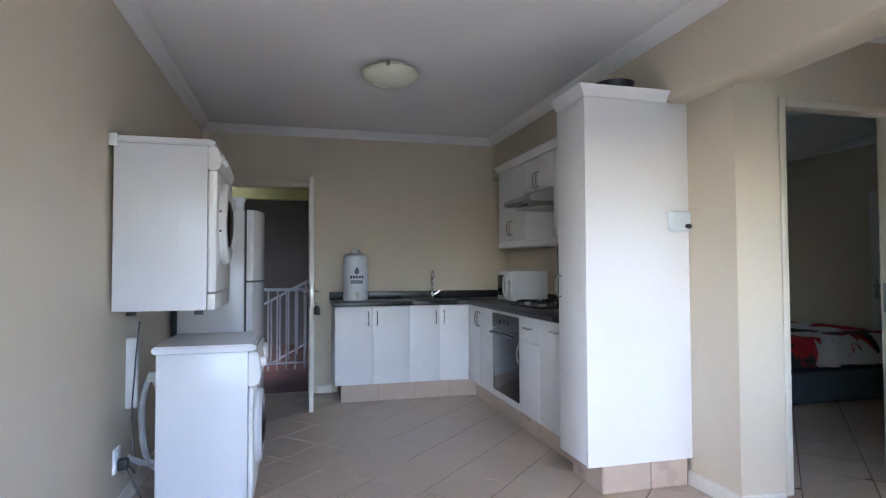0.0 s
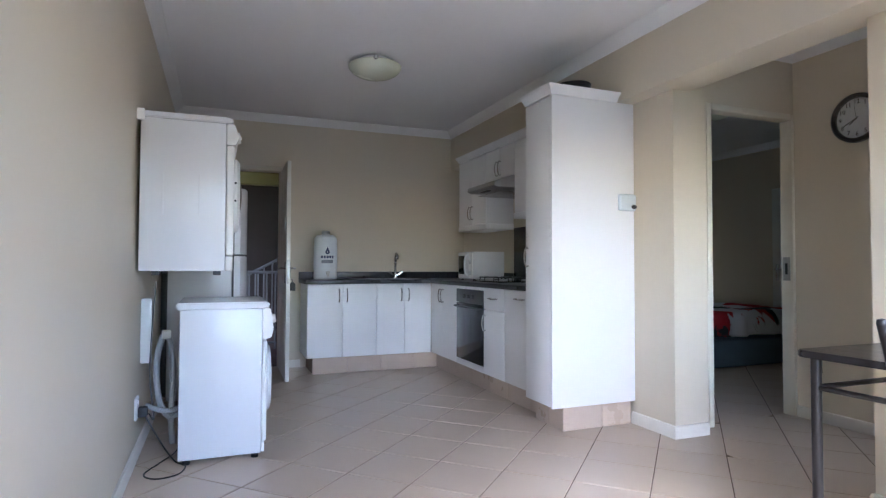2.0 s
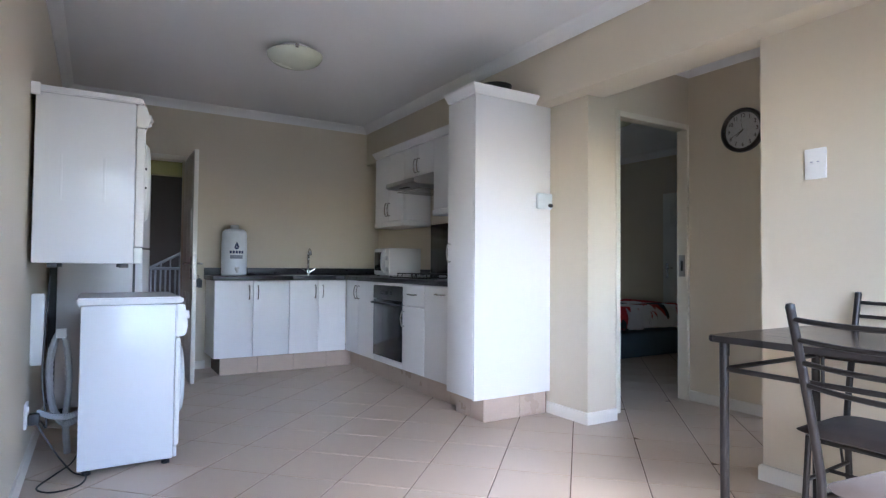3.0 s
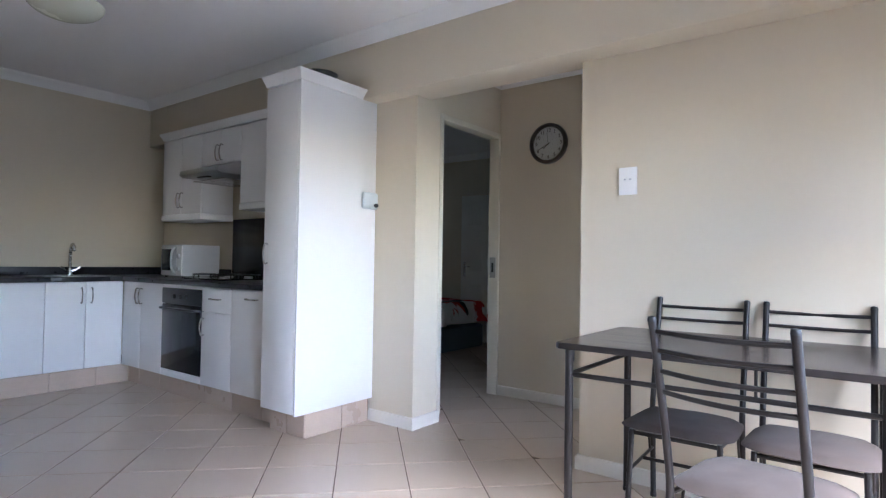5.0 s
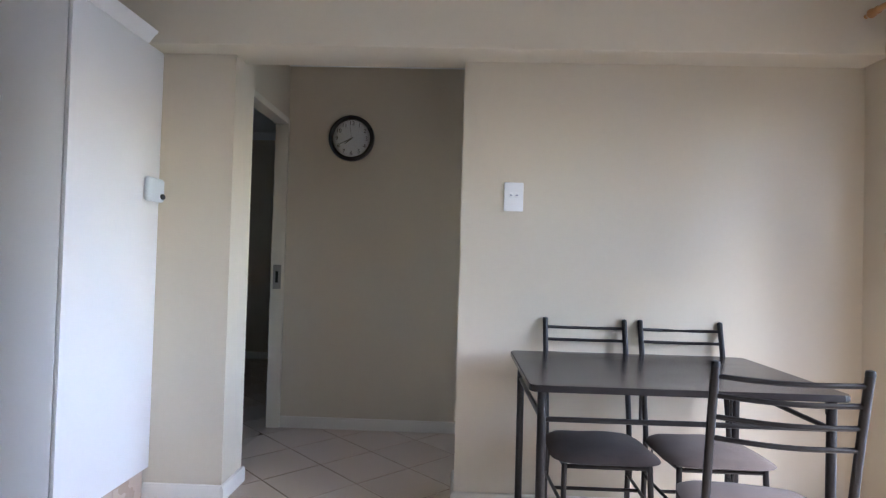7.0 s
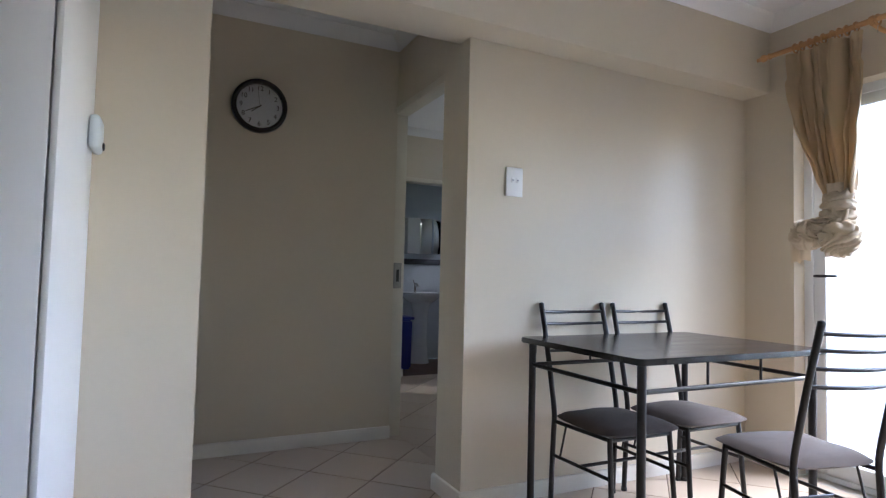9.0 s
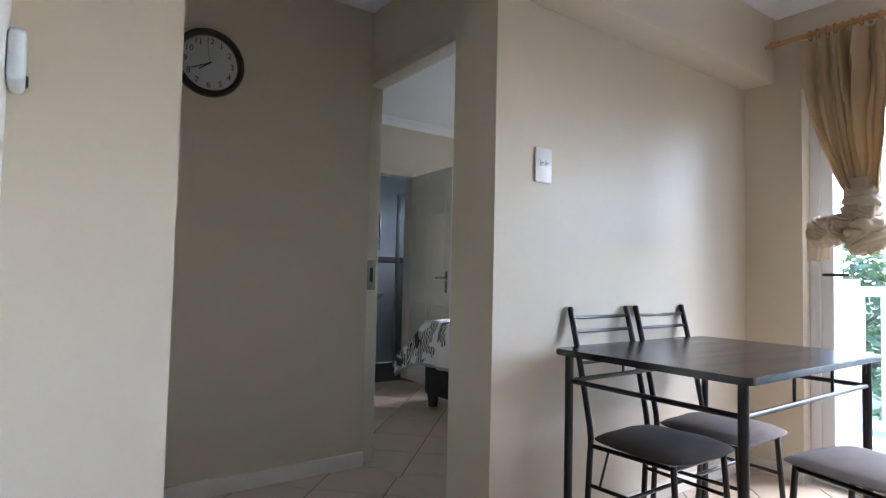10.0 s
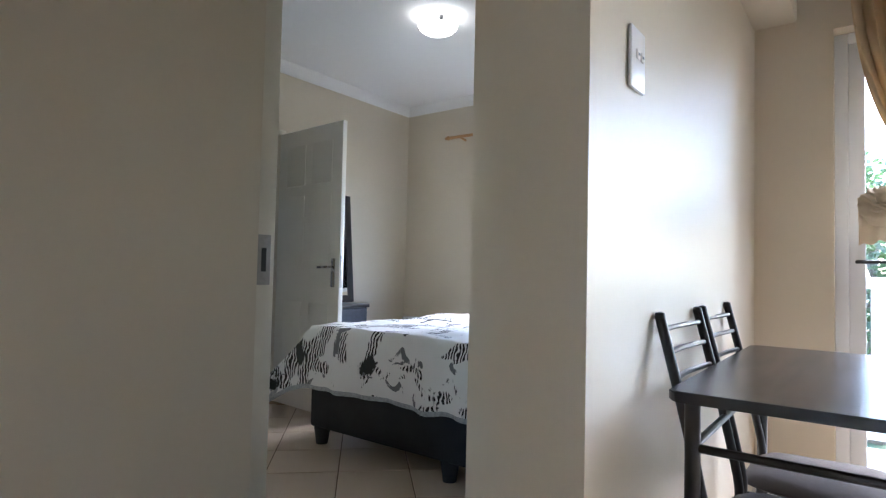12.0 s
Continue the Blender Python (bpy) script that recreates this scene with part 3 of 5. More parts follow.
def stair_rail(name, p, q, h, count, label):
    ob = thing(name, label, "railing")
    p, q = Vector(p), Vector(q)
    part("top_rail", tube(bmesh.new(), [p + Vector((0, 0, h)), q + Vector((0, 0, h))], 0.02, 8), "rail_shaded", ob)
    part("bottom_rail", tube(bmesh.new(), [p + Vector((0, 0, 0.10)), q + Vector((0, 0, 0.10))], 0.014, 8), "rail_shaded", ob)
    bal = None
    for k in range(count):
        o = p.lerp(q, (k + 0.5) / count)
        if bal is None:
            bal = part("baluster", tube(bmesh.new(), [(0, 0, 0.02), (0, 0, h)], 0.011, 6), "rail_shaded", ob)
            bal.location = o
        else:
            b = new("baluster", bal.data)
            b.parent, b.location = ob, o
    return ob


stair_rail("landing_railing", (-0.5, 7.75, 0.0), (1.5, 7.75, 0.0), 0.98, 19, "white painted metal landing railing, darkened in place of shade")
stair_rail("stair_railing", (-0.1, 8.7, -0.3), (1.6, 8.7, 0.62), 0.95, 15, "white painted sloping stair railing, darkened in place of shade")


# ---- kitchen units ----
def bar_handle(parent, p, along, out, length=0.12):
    """A bowed metal handle centred at p."""
    p, a, o = Vector(p), Vector(along), Vector(out)
    pts = [p - a * length / 2, p - a * length / 2 + o * 0.022, p + o * 0.034, p + a * length / 2 + o * 0.022, p + a * length / 2]
    part("handle", tube(bmesh.new(), spline(pts, 5), 0.0055, 8), "chrome", parent, "bowed brushed metal handle")


def unit_x(name, label, y0, y1, z0, z1, front, back, doors, group="kitchen units"):
    """A unit on the east wall whose fronts face -x. doors: (y0, y1, z0, z1, handle) with handle (y, z, 'v' or 'h')."""
    u = thing(name, label, "kitchen cabinet", group)
    part("carcass", B((front + 0.0195, y0 + 0.001, z0), (back, y1 - 0.001, z1), 0.002), "unit", u)
    for a, b, c, d, h in doors:
        dr = part("door" if d - c > 0.2 else "drawer_front", B((front, a + 0.002, c + 0.002), (front + 0.018, b - 0.002, d - 0.002), 0.003), "unit", u)
        if h:
            bar_handle(dr, (front, h[0], h[1]), (0, 0, 1) if h[2] == "v" else (0, 1, 0), (-1, 0, 0))
    return u


def unit_y(name, label, x0, x1, z0, z1, front, back, doors, group="kitchen units"):
    u = thing(name, label, "kitchen cabinet", group)
    part("carcass", B((x0 + 0.001, front + 0.0195, z0), (x1 - 0.001, back, z1), 0.002), "unit", u)
    for a, b, c, d, h in doors:
        dr = part("door", B((a + 0.002, front, c + 0.002), (b - 0.002, front + 0.018, d - 0.002), 0.003), "unit", u)
        if h:
            bar_handle(dr, (h[0], front, h[1]), (0, 0, 1), (0, -1, 0))
    return u


FX, FY, ZK, ZU = 2.13, 5.92, 0.16, 0.885
unit_y("base_cabinet", "white laminate base cabinet with two doors under the worktop", 0.845, 1.54, ZK, ZU, FY, YN - 0.005, [(0.845, 1.193, ZK, ZU - 0.005, (1.153, 0.77, "v")), (1.193, 1.54, ZK, ZU - 0.005, (1.233, 0.77, "v"))])
unit_y("base_cabinet", "white laminate sink cabinet with two doors", 1.54, FX, ZK, ZU, FY, YN - 0.005, [(1.54, 1.835, ZK, ZU - 0.005, (1.797, 0.77, "v")), (1.835, FX, ZK, ZU - 0.005, (1.875, 0.77, "v"))])
unit_x("corner_cabinet", "white laminate corner base cabinet", 5.235, FY + 0.018, ZK, ZU, FX, XE - 0.005, [(5.235, 5.60, ZK, ZU - 0.005, (5.57, 0.77, "v")), (5.60, FY, ZK, ZU - 0.005, (5.63, 0.77, "v"))])
unit_x("drawer_cabinet", "white laminate base cabinet with a drawer over a door", 4.27, 4.65, ZK, ZU, FX, XE - 0.005, [(4.27, 4.65, 0.70, ZU - 0.005, (4.46, 0.80, "h")), (4.27, 4.65, ZK, 0.70, (4.615, 0.59, "v"))])
unit_x("narrow_cabinet", "narrow white laminate base cabinet", 3.772, 4.27, ZK, ZU, FX, XE - 0.005, [(3.772, 4.27, ZK, ZU - 0.005, (4.02, 0.82, "h"))])
TX, TY0, TY1 = 2.03, 3.432, 3.77
tall = unit_x("tall_cabinet", "tall white laminate larder cabinet with a crown moulding", TY0 + 0.016, TY1, ZK, ZB - 0.004, TX, 2.686, [(TY0 + 0.018, TY1, ZK, ZB - 0.01, (3.73, 1.13, "v"))])
part("side_panel", B((TX, TY0, ZK - 0.005), (2.688, TY0 + 0.0155, ZB - 0.004), 0.002), "unit", tall)
CROWN = [(0, 0), (0.006, 0.0), (0.012, 0.012), (0.03, 0.035), (0.042, 0.046), (0.046, 0.056), (0, 0.056)]


def crown(parent, x_front, y0, y1, z, x_end, side=True):
    bm = bmesh.new()
    poly = CROWN
    c0 = lambda a, b: Vector((x_front - a, y0 - a if side else y0, z + b))
    c1 = lambda a, b: Vector((x_front - a, y1, z + b))
    prism(bm, poly, c0, c1)
    if side:
        prism(bm, poly, lambda a, b: Vector((x_front - a, y0 - a, z + b)), lambda a, b: Vector((x_end, y0 - a, z + b)))
    box(bm, (x_front, y0, z), (x_end, y1, z + 0.05))
    part("crown_moulding", bm, "unit", parent)


crown(tall, TX, TY0 + 0.001, TY1, ZB - 0.003, XB - 0.012)
UX = 2.42
wc1 = unit_x("wall_cabinet", "white laminate wall cabinet with two doors", 5.21, 5.855, 1.48, 2.155, UX, XE - 0.005, [(5.21, 5.53, 1.48, 2.15, (5.50, 1.60, "v")), (5.53, 5.855, 1.48, 2.15, (5.56, 1.60, "v"))])
part("light_pelmet", B((UX - 0.006, 5.20, 1.425), (XE - 0.006, 5.86, 1.4785), 0.006), "unit", wc1)
wc2 = unit_x("hood_cabinet", "small white wall cabinet over the cooker hood", 4.64, 5.21, 1.87, 2.155, UX, XE - 0.005, [(4.64, 4.925, 1.87, 2.15, (4.895, 1.96, "v")), (4.925, 5.21, 1.87, 2.15, (4.955, 1.96, "v"))])
wc3 = unit_x("wall_cabinet", "white laminate wall cabinet beside the larder", 3.772, 4.64, 1.53, 2.155, UX, XE - 0.005, [(3.772, 4.64, 1.53, 2.15, (3.83, 1.68, "v"))])
part("light_pelmet", B((UX - 0.006, 3.774, 1.478), (XE - 0.006, 4.645, 1.5285), 0.006), "unit", wc3)
for c, y0, y1 in ((wc1, 5.21, 5.855), (wc2, 4.6405, 5.2095), (wc3, 3.772, 4.64)):
    crown(c, UX, y0, y1, 2.156, XB - 0.004, side=False)
# tiled plinth
pl = thing("plinth", "plinth faced with beige tiles under the kitchen units", "plinth", kind="structure")
part("core", box(box(box(bmesh.new(), (0.91, 5.957, 0.0), (2.725, 6.42, ZK - 0.002)), (2.212, 3.79, 0.0), (2.725, 5.957, ZK - 0.002)), (2.132, 3.457, 0), (2.675, 3.79, ZK - 0.002)), "grout", pl)
xs = [0.905, 1.25, 1.595, 1.94, 2.208]
for a, b in zip(xs, xs[1:]):
    part("tile", B((a + 0.0015, 5.947, 0.002), (b - 0.0015, 5.9575, ZK - 0.004), 0.0015, 1), "kick_tile", pl)
for a, b in [(3.79, 3.99), (3.99, 4.34), (4.34, 4.69), (4.69, 5.04), (5.04, 5.39), (5.39, 5.74), (5.74, 5.945)]:
    part("tile", B((2.202, a + 0.0015, 0.002), (2.2125, b - 0.0015, ZK - 0.004), 0.0015, 1), "kick_tile", pl)
for a, b in [(3.45, 3.62), (3.62, 3.79)]:
    part("tile", B((2.122, a + 0.0015, 0.002), (2.1325, b - 0.0015, ZK - 0.004), 0.0015, 1), "kick_tile", pl)
for a, b in [(2.125, 2.425), (2.425, 2.663)]:
    part("tile", B((a + 0.0015, 3.447, 0.002), (b - 0.0015, 3.4575, ZK - 0.004), 0.0015, 1), "kick_tile", pl)
# worktop
wk = thing("worktop", "dark speckled stone-look worktop with an upstand", "worktop")
bm = bmesh.new()
SX0, SX1, SY0, SY1 = 1.57, 2.01, 6.03, 6.33
box(bm, (0.825, FY - 0.025, ZU), (SX0, YN - 0.004, 0.925), 0.006)
box(bm, (SX1, FY - 0.025, ZU), (XE - 0.004, YN - 0.004, 0.925), 0.006)
box(bm, (SX0, FY - 0.025, ZU), (SX1, SY0, 0.925), 0.006)
box(bm, (SX0, SY1, ZU), (SX1, YN - 0.004, 0.925), 0.006)
box(bm, (FX - 0.025, 3.773, ZU + 0.0005), (XE - 0.004, FY - 0.0255, 0.9245), 0.006)
part("top", bm, "worktop", wk)
part("upstand", B((0.825, YN - 0.026, 0.9255), (XE - 0.006, YN - 0.002, 1.0), 0.003), "worktop", wk)
part("upstand", B((XE - 0.026, 5.21, 0.9255), (XE - 0.002, YN - 0.028, 1.0), 0.003), "worktop", wk)
tagged(part("splashback", B((XE - 0.014, 3.775, 0.927), (XE - 0.001, 5.19, 1.44), 0.003), "splash"), "glossy black splashback behind the hob", "splashback")
sk = thing("sink", "stainless steel inset sink", "sink")
bm = box(bmesh.new(), (SX0, SY0, 0.78), (SX1, SY1, 0.926), 0.03, 3)
bmesh.ops.delete(bm, geom=[f for f in bm.faces if f.calc_center_median().z > 0.89], context="FACES")
thicken(bm, 0.002)
part("bowl", bm, "steel", sk)
for a, b in (((SX0 - 0.02, SY0 - 0.02, 0.9255), (SX1 + 0.02, SY0, 0.930)), ((SX0 - 0.02, SY1, 0.9255), (SX1 + 0.02, SY1 + 0.02, 0.930)), ((SX0 - 0.02, SY0, 0.9255), (SX0, SY1, 0.930)), ((SX1, SY0, 0.9255), (SX1 + 0.02, SY1, 0.930))):
    part("rim", B(a, b, 0.001, 1), "steel", sk)
tap = thing("mixer_tap", "chrome swan-neck kitchen mixer tap with two levers", "tap", at=pose(1.87, 6.37, 0.926))
part("base", lathe(bmesh.new(), [(0, 0), (0.026, 0), (0.026, 0.012), (0.018, 0.02), (0.017, 0.06), (0, 0.06)], 16), "chrome", tap)
part("spout", tube(bmesh.new(), spline([(0, 0, 0.05), (0, 0, 0.18), (-0.005, -0.03, 0.245), (-0.02, -0.10, 0.275), (-0.03, -0.16, 0.25), (-0.032, -0.175, 0.215)], 6), 0.0135, 10), "chrome", tap)
for s in (-1, 1):
    part("lever", tube(bmesh.new(), [(s * 0.012, 0, 0.035), (s * 0.045, -0.01, 0.05), (s * 0.075, -0.015, 0.075)], 0.009, 8, radii=[0.012, 0.008, 0.010]), "chrome", tap)

# oven and hob
ov = thing("oven", "built-in black electric oven with three knobs in a white surround", "oven")
OY0, OY1 = 4.652, 5.233
part("lower_filler", B((FX + 0.002, OY0, ZK), (FX + 0.5, OY1, 0.212), 0.003), "unit", ov, "white laminate filler panel")
part("upper_filler", B((FX + 0.002, OY0, 0.858), (FX + 0.5, OY1, ZU), 0.003), "unit", ov, "white laminate filler panel")
part("body", B((FX + 0.03, OY0 + 0.002, 0.213), (FX + 0.5, OY1 - 0.002, 0.857)), "black_plastic", ov)
cp = part("control_panel", B((FX - 0.006, OY0 + 0.004, 0.735), (FX + 0.03, OY1 - 0.004, 0.856), 0.006), "black_plastic", ov, "black control panel")
for k in range(3):
    yy = OY0 + 0.20 + k * 0.09
    part("knob", lathe(bmesh.new(), [(0, 0.02), (0.016, 0.02), (0.019, 0.012), (0.021, 0), (0, 0)], 16, pose(FX - 0.006, yy, 0.795, 0, -90, 0)), "black_plastic", cp, "dark rotary knob")
dr = part("oven_door", B((FX - 0.004, OY0 + 0.004, 0.216), (FX + 0.03, OY1 - 0.004, 0.73), 0.006), "black_glass", ov, "black glass oven door")
part("door_handle", tube(bmesh.new(), [(FX - 0.004, OY0 + 0.03, 0.70), (FX - 0.036, OY0 + 0.035, 0.70), (FX - 0.036, OY1 - 0.035, 0.70), (FX - 0.004, OY1 - 0.03, 0.70)], 0.009, 8), "black_plastic", dr)
hb = thing("hob", "black gas hob with cast-iron grates", "hob")
part("plate", B((2.27, 4.62, 0.9256), (2.70, 5.18, 0.934), 0.003), "black_glass", hb)
for cx in (2.375, 2.595):
    for cy in (4.76, 5.04):
        g = bmesh.new()
        lathe(g, [(0, 0.952), (0.03, 0.952), (0.036, 0.946), (0.036, 0.935), (0, 0.935)], 14, pose(cx, cy, 0))
        part("burner", g, "steel", hb, "steel burner cap")
        g = bmesh.new()
        for a in range(4):
            dx, dy = math.cos(a * math.pi / 2), math.sin(a * math.pi / 2)
            tube(g, [(cx + dx * 0.02, cy + dy * 0.02, 0.966), (cx + dx * 0.09, cy + dy * 0.09, 0.966), (cx + dx * 0.095, cy + dy * 0.095, 0.936)], 0.005, 6)
        tube(g, [(cx + 0.09 * math.cos(a * math.pi / 8), cy + 0.09 * math.sin(a * math.pi / 8), 0.965) for a in range(17)], 0.004, 6)
        part("grate", g, "black_plastic", hb)
hd = thing("cooker_hood", "slim stainless steel cooker hood", "cooker hood")
bm = bmesh.new()
prism(bm, [(2.735, 1.76), (2.735, 1.865), (2.42, 1.865), (2.23, 1.80), (2.225, 1.765), (2.26, 1.75)], lambda a, b: Vector((a, 4.645, b)), lambda a, b: Vector((a, 5.205, b)))
bmesh.ops.bevel(bm, geom=bm.edges[:], offset=0.003, segments=1, affect="EDGES")
part("canopy", bm, "steel", hd)
part("filter", B((2.32, 4.69, 1.722), (2.70, 5.16, 1.727), 0.002), "chrome", hd)
part("switch_strip", B((2.265, 4.85, 1.738), (2.30, 5.0, 1.7455), 0.001), "black_plastic", hd)

# microwave
mw = thing("microwave", "white microwave oven with a dark window", "microwave")
part("casing", B((2.365, 5.37, 0.938), (2.71, 5.72, 1.21), 0.008), "appliance", mw)
d = part("door", B((2.352, 5.46, 0.945), (2.3655, 5.717, 1.205), 0.006), "appliance", mw)
part("window", B((2.3495, 5.53, 0.985), (2.3525, 5.70, 1.17), 0.001), "black_glass", d, "dark glass window")
part("handle", tube(bmesh.new(), spline([(2.352, 5.485, 0.965), (2.328, 5.485, 1.0), (2.322, 5.485, 1.075), (2.328, 5.485, 1.15), (2.352, 5.485, 1.185)], 5), 0.009, 8), "appliance", d)
part("control_panel", B((2.353, 5.372, 0.945), (2.3655, 5.457, 1.20), 0.004), "appliance_plastic", mw)
for z in (1.0, 1.11):
    part("knob", lathe(bmesh.new(), [(0, 0.016), (0.018, 0.016), (0.022, 0), (0, 0)], 14, pose(2.353, 5.414, z, 0, -90, 0)), "appliance", mw)
for a, b in ((2.39, 5.40), (2.39, 5.69), (2.69, 5.40), (2.69, 5.69)):
    part("foot", lathe(bmesh.new(), [(0, 0.9255), (0.014, 0.9255), (0.014, 0.940), (0, 0.940)], 8, pose(a, b, 0)), "black_plastic", mw)

# water bottle
wb = thing("water_bottle", "pale blue refillable water drum with a spigot", "water bottle", at=pose(1.06, 6.17, 0.9255))
part("drum", lathe(bmesh.new(), [(0, 0), (0.105, 0), (0.118, 0.012), (0.12, 0.05), (0.116, 0.07), (0.12, 0.09), (0.12, 0.32), (0.115, 0.36), (0.118, 0.39), (0.11, 0.43), (0.085, 0.452), (0.05, 0.458), (0, 0.46)], 28), "bottle", wb)
part("cap", lathe(bmesh.new(), [(0, 0.495), (0.036, 0.494), (0.042, 0.487), (0.042, 0.458), (0, 0.458)], 18), "appliance", wb, "white screw cap")
part("spigot", box(tube(bmesh.new(), [(0, -0.115, 0.06), (0, -0.15, 0.06), (0, -0.155, 0.035)], 0.013, 8), (-0.02, -0.162, 0.067), (0.02, -0.142, 0.085), 0.004), "appliance", wb, "white plastic spigot")


def wrapped(bm, poly, r, z0):
    """A thin label outline wrapped on a drum of radius r that faces -y."""
    a = [bm.verts.new((math.sin(x / r) * r, -math.cos(x / r) * r, z0 + z)) for x, z in poly]
    bm.faces.new(a)


bm = bmesh.new()
wrapped(bm, [(0.0, 0.075)] + [(0.022 * math.sin(a), 0.022 - 0.022 * math.cos(a)) for a in [0.25 * k + 0.0 for k in range(9)]][::-1] + [(-0.022 * math.sin(0.25 * k), 0.022 - 0.022 * math.cos(0.25 * k)) for k in range(1, 9)], 0.1215, 0.255)
for k in range(5):
    x = -0.066 + k * 0.028
    wrapped(bm, [(x, 0), (x + 0.02, 0), (x + 0.02, 0.026), (x, 0.026)], 0.1215, 0.215)
part("emblem", bm, "ink_navy", wb, "navy drop emblem with a row of bars")
bm = bmesh.new()
for k in range(6):
    x = -0.06 + k * 0.02
    wrapped(bm, [(x, 0), (x + 0.0195, 0), (x + 0.0195, 0.034), (x, 0.034)], 0.1215, 0.165)
part("label_block", bm, "ink_grey", wb, "grey printed block")

# things on the larder and its side
tagged(part("bowl", lathe(bmesh.new(), [(0, ZB + 0.048), (0.06, ZB + 0.048), (0.11, ZB + 0.10), (0.12, ZB + 0.14), (0.112, ZB + 0.14), (0.10, ZB + 0.105), (0.05, ZB + 0.068), (0, ZB + 0.066)], 24, pose(2.33, 3.62, 0)), "black_plastic"), "dark bowl on top of the larder cabinet", "bowl")
af = thing("air_freshener", "pale blue wall-mounted air freshener on the larder side", "air freshener")
bm = box(bmesh.new(), (2.545, 3.398, 1.445), (2.684, 3.4315, 1.56), 0.022, 3)
part("casing", bm, "freshener", af)
part("button", lathe(bmesh.new(), [(0, 0.006), (0.014, 0.006), (0.019, 0), (0, 0)], 14, pose(2.66, 3.399, 1.473, 90, 0, 0) @ Matrix.Diagonal((1.3, 0.8, 1, 1))), "black_plastic", af, "dark oval sensor")
vent = thing("corner_bracket", "small white plastic detector in the ceiling corner", "detector")
part("casing", B((2.49, 6.44, 2.46), (2.545, 6.497, 2.55), 0.008), "switch", vent)

# ceiling lamp


def dome_lamp(name, label, x, y, r, material, rim=True):
    l = thing(name, label, "ceiling lamp", at=pose(x, y, ZC))
    deep = 0.46 * r
    prof = [(0, -0.055 - deep)] + [(r * math.sin(a), -0.055 - deep * math.cos(a)) for a in [k * math.pi / 20 for k in range(1, 11)]] + [(r * 0.95, -0.048), (r * 0.5, -0.042), (0, -0.042)]
    part("shade", lathe(bmesh.new(), prof, 32), material, l)
    part("base", lathe(bmesh.new(), [(0, -0.041), (r * 0.50, -0.041), (r * 0.54, -0.02), (r * 0.56, -0.001), (0, -0.001)], 24), "ceiling", l)
    if rim:
        for k in range(3):
            a = k * 2.09 + 0.3
            part("clip", B((r * 0.97 * math.cos(a) - 0.012, r * 0.97 * math.sin(a) - 0.012, -0.07), (r * 0.97 * math.cos(a) + 0.012, r * 0.97 * math.sin(a) + 0.012, -0.04), 0.004), "chrome", l, "small metal shade clip")
    return l


dome_lamp("ceiling_lamp", "unlit pale green opal glass dome ceiling lamp", 1.12, 4.45, 0.20, "opal")
dome_lamp("ceiling_lamp", "lit opal glass dome ceiling lamp in the bedroom", 4.47, 0.20, 0.125, "lamp_on")
dome_lamp("ceiling_lamp", "unlit opal glass dome ceiling lamp in the dark bedroom", 4.5, 4.42, 0.17, "opal")

# ---- washing machine, dryer, fridge ----


def drum_front(parent, x, yc, zc, r, door):
    """Round porthole door on a front that faces +x."""
    m = pose(x, yc, zc, 0, 90, 0)
    d = part("door", lathe(bmesh.new(), [(r * 0.62, 0.0), (r, 0.0), (r * 1.0, 0.018), (r * 0.92, 0.034), (r * 0.72, 0.036), (r * 0.64, 0.02), (r * 0.62, 0.0)], 36, m), door, parent, "round porthole door")
    part("glass", lathe(bmesh.new(), [(0, 0.05), (r * 0.3, 0.046), (r * 0.55, 0.034), (r * 0.66, 0.016), (0, 0.012)], 28, m), "black_glass", d, "dark bowl of door glass")


ws = thing("washing_machine", "white front-loading washing machine standing on the floor", "washing machine")
x0, x1, y0, y1 = -0.15, 0.27, 3.62, 4.22
bm = box(bmesh.new(), (x0, y0, 0.03), (x1, y1, 0.828), 0.006)
part("casing", bm, "appliance", ws)
bm = bmesh.new()
prism(bm, [(x0 - 0.02, 0.829), (x1 + 0.02, 0.829), (x1 + 0.045, 0.843), (x1 + 0.03, 0.865), (x0 - 0.02, 0.865)], lambda a, b: Vector((a, y0 - 0.004, b)), lambda a, b: Vector((a, y1 + 0.004, b)))
bmesh.ops.bevel(bm, geom=bm.edges[:], offset=0.008, segments=2, affect="EDGES")
part("lid", bm, "appliance", ws)
bm = bmesh.new()
prism(bm, [(x1 + 0.001, 0.653), (x1 + 0.05, 0.663), (x1 + 0.062, 0.713), (x1 + 0.044, 0.827), (x1 + 0.001, 0.827)], lambda a, b: Vector((a, y0, b)), lambda a, b: Vector((a, y1, b)))
bmesh.ops.bevel(bm, geom=bm.edges[:], offset=0.006, segments=2, affect="EDGES")
fp = part("control_panel", bm, "appliance_plastic", ws)
part("knob", lathe(bmesh.new(), [(0, 0.03), (0.024, 0.028), (0.028, 0), (0, 0)], 18, pose(x1 + 0.052, y0 + 0.12, 0.758, 0, 82, 0)), "appliance_plastic", fp)
part("drawer_front", B((x1 + 0.045, y1 - 0.20, 0.713), (x1 + 0.066, y1 - 0.02, 0.80), 0.006), "appliance_plastic", fp)
part("front_panel", B((x1 + 0.001, y0 + 0.002, 0.09), (x1 + 0.028, y1 - 0.002, 0.651), 0.012), "appliance_plastic", ws)
part("kick_panel", B((x1 + 0.001, y0 + 0.004, 0.035), (x1 + 0.018, y1 - 0.004, 0.088), 0.004), "appliance_plastic", ws)
drum_front(ws, x1 + 0.026, 3.89, 0.40, 0.20, "appliance")
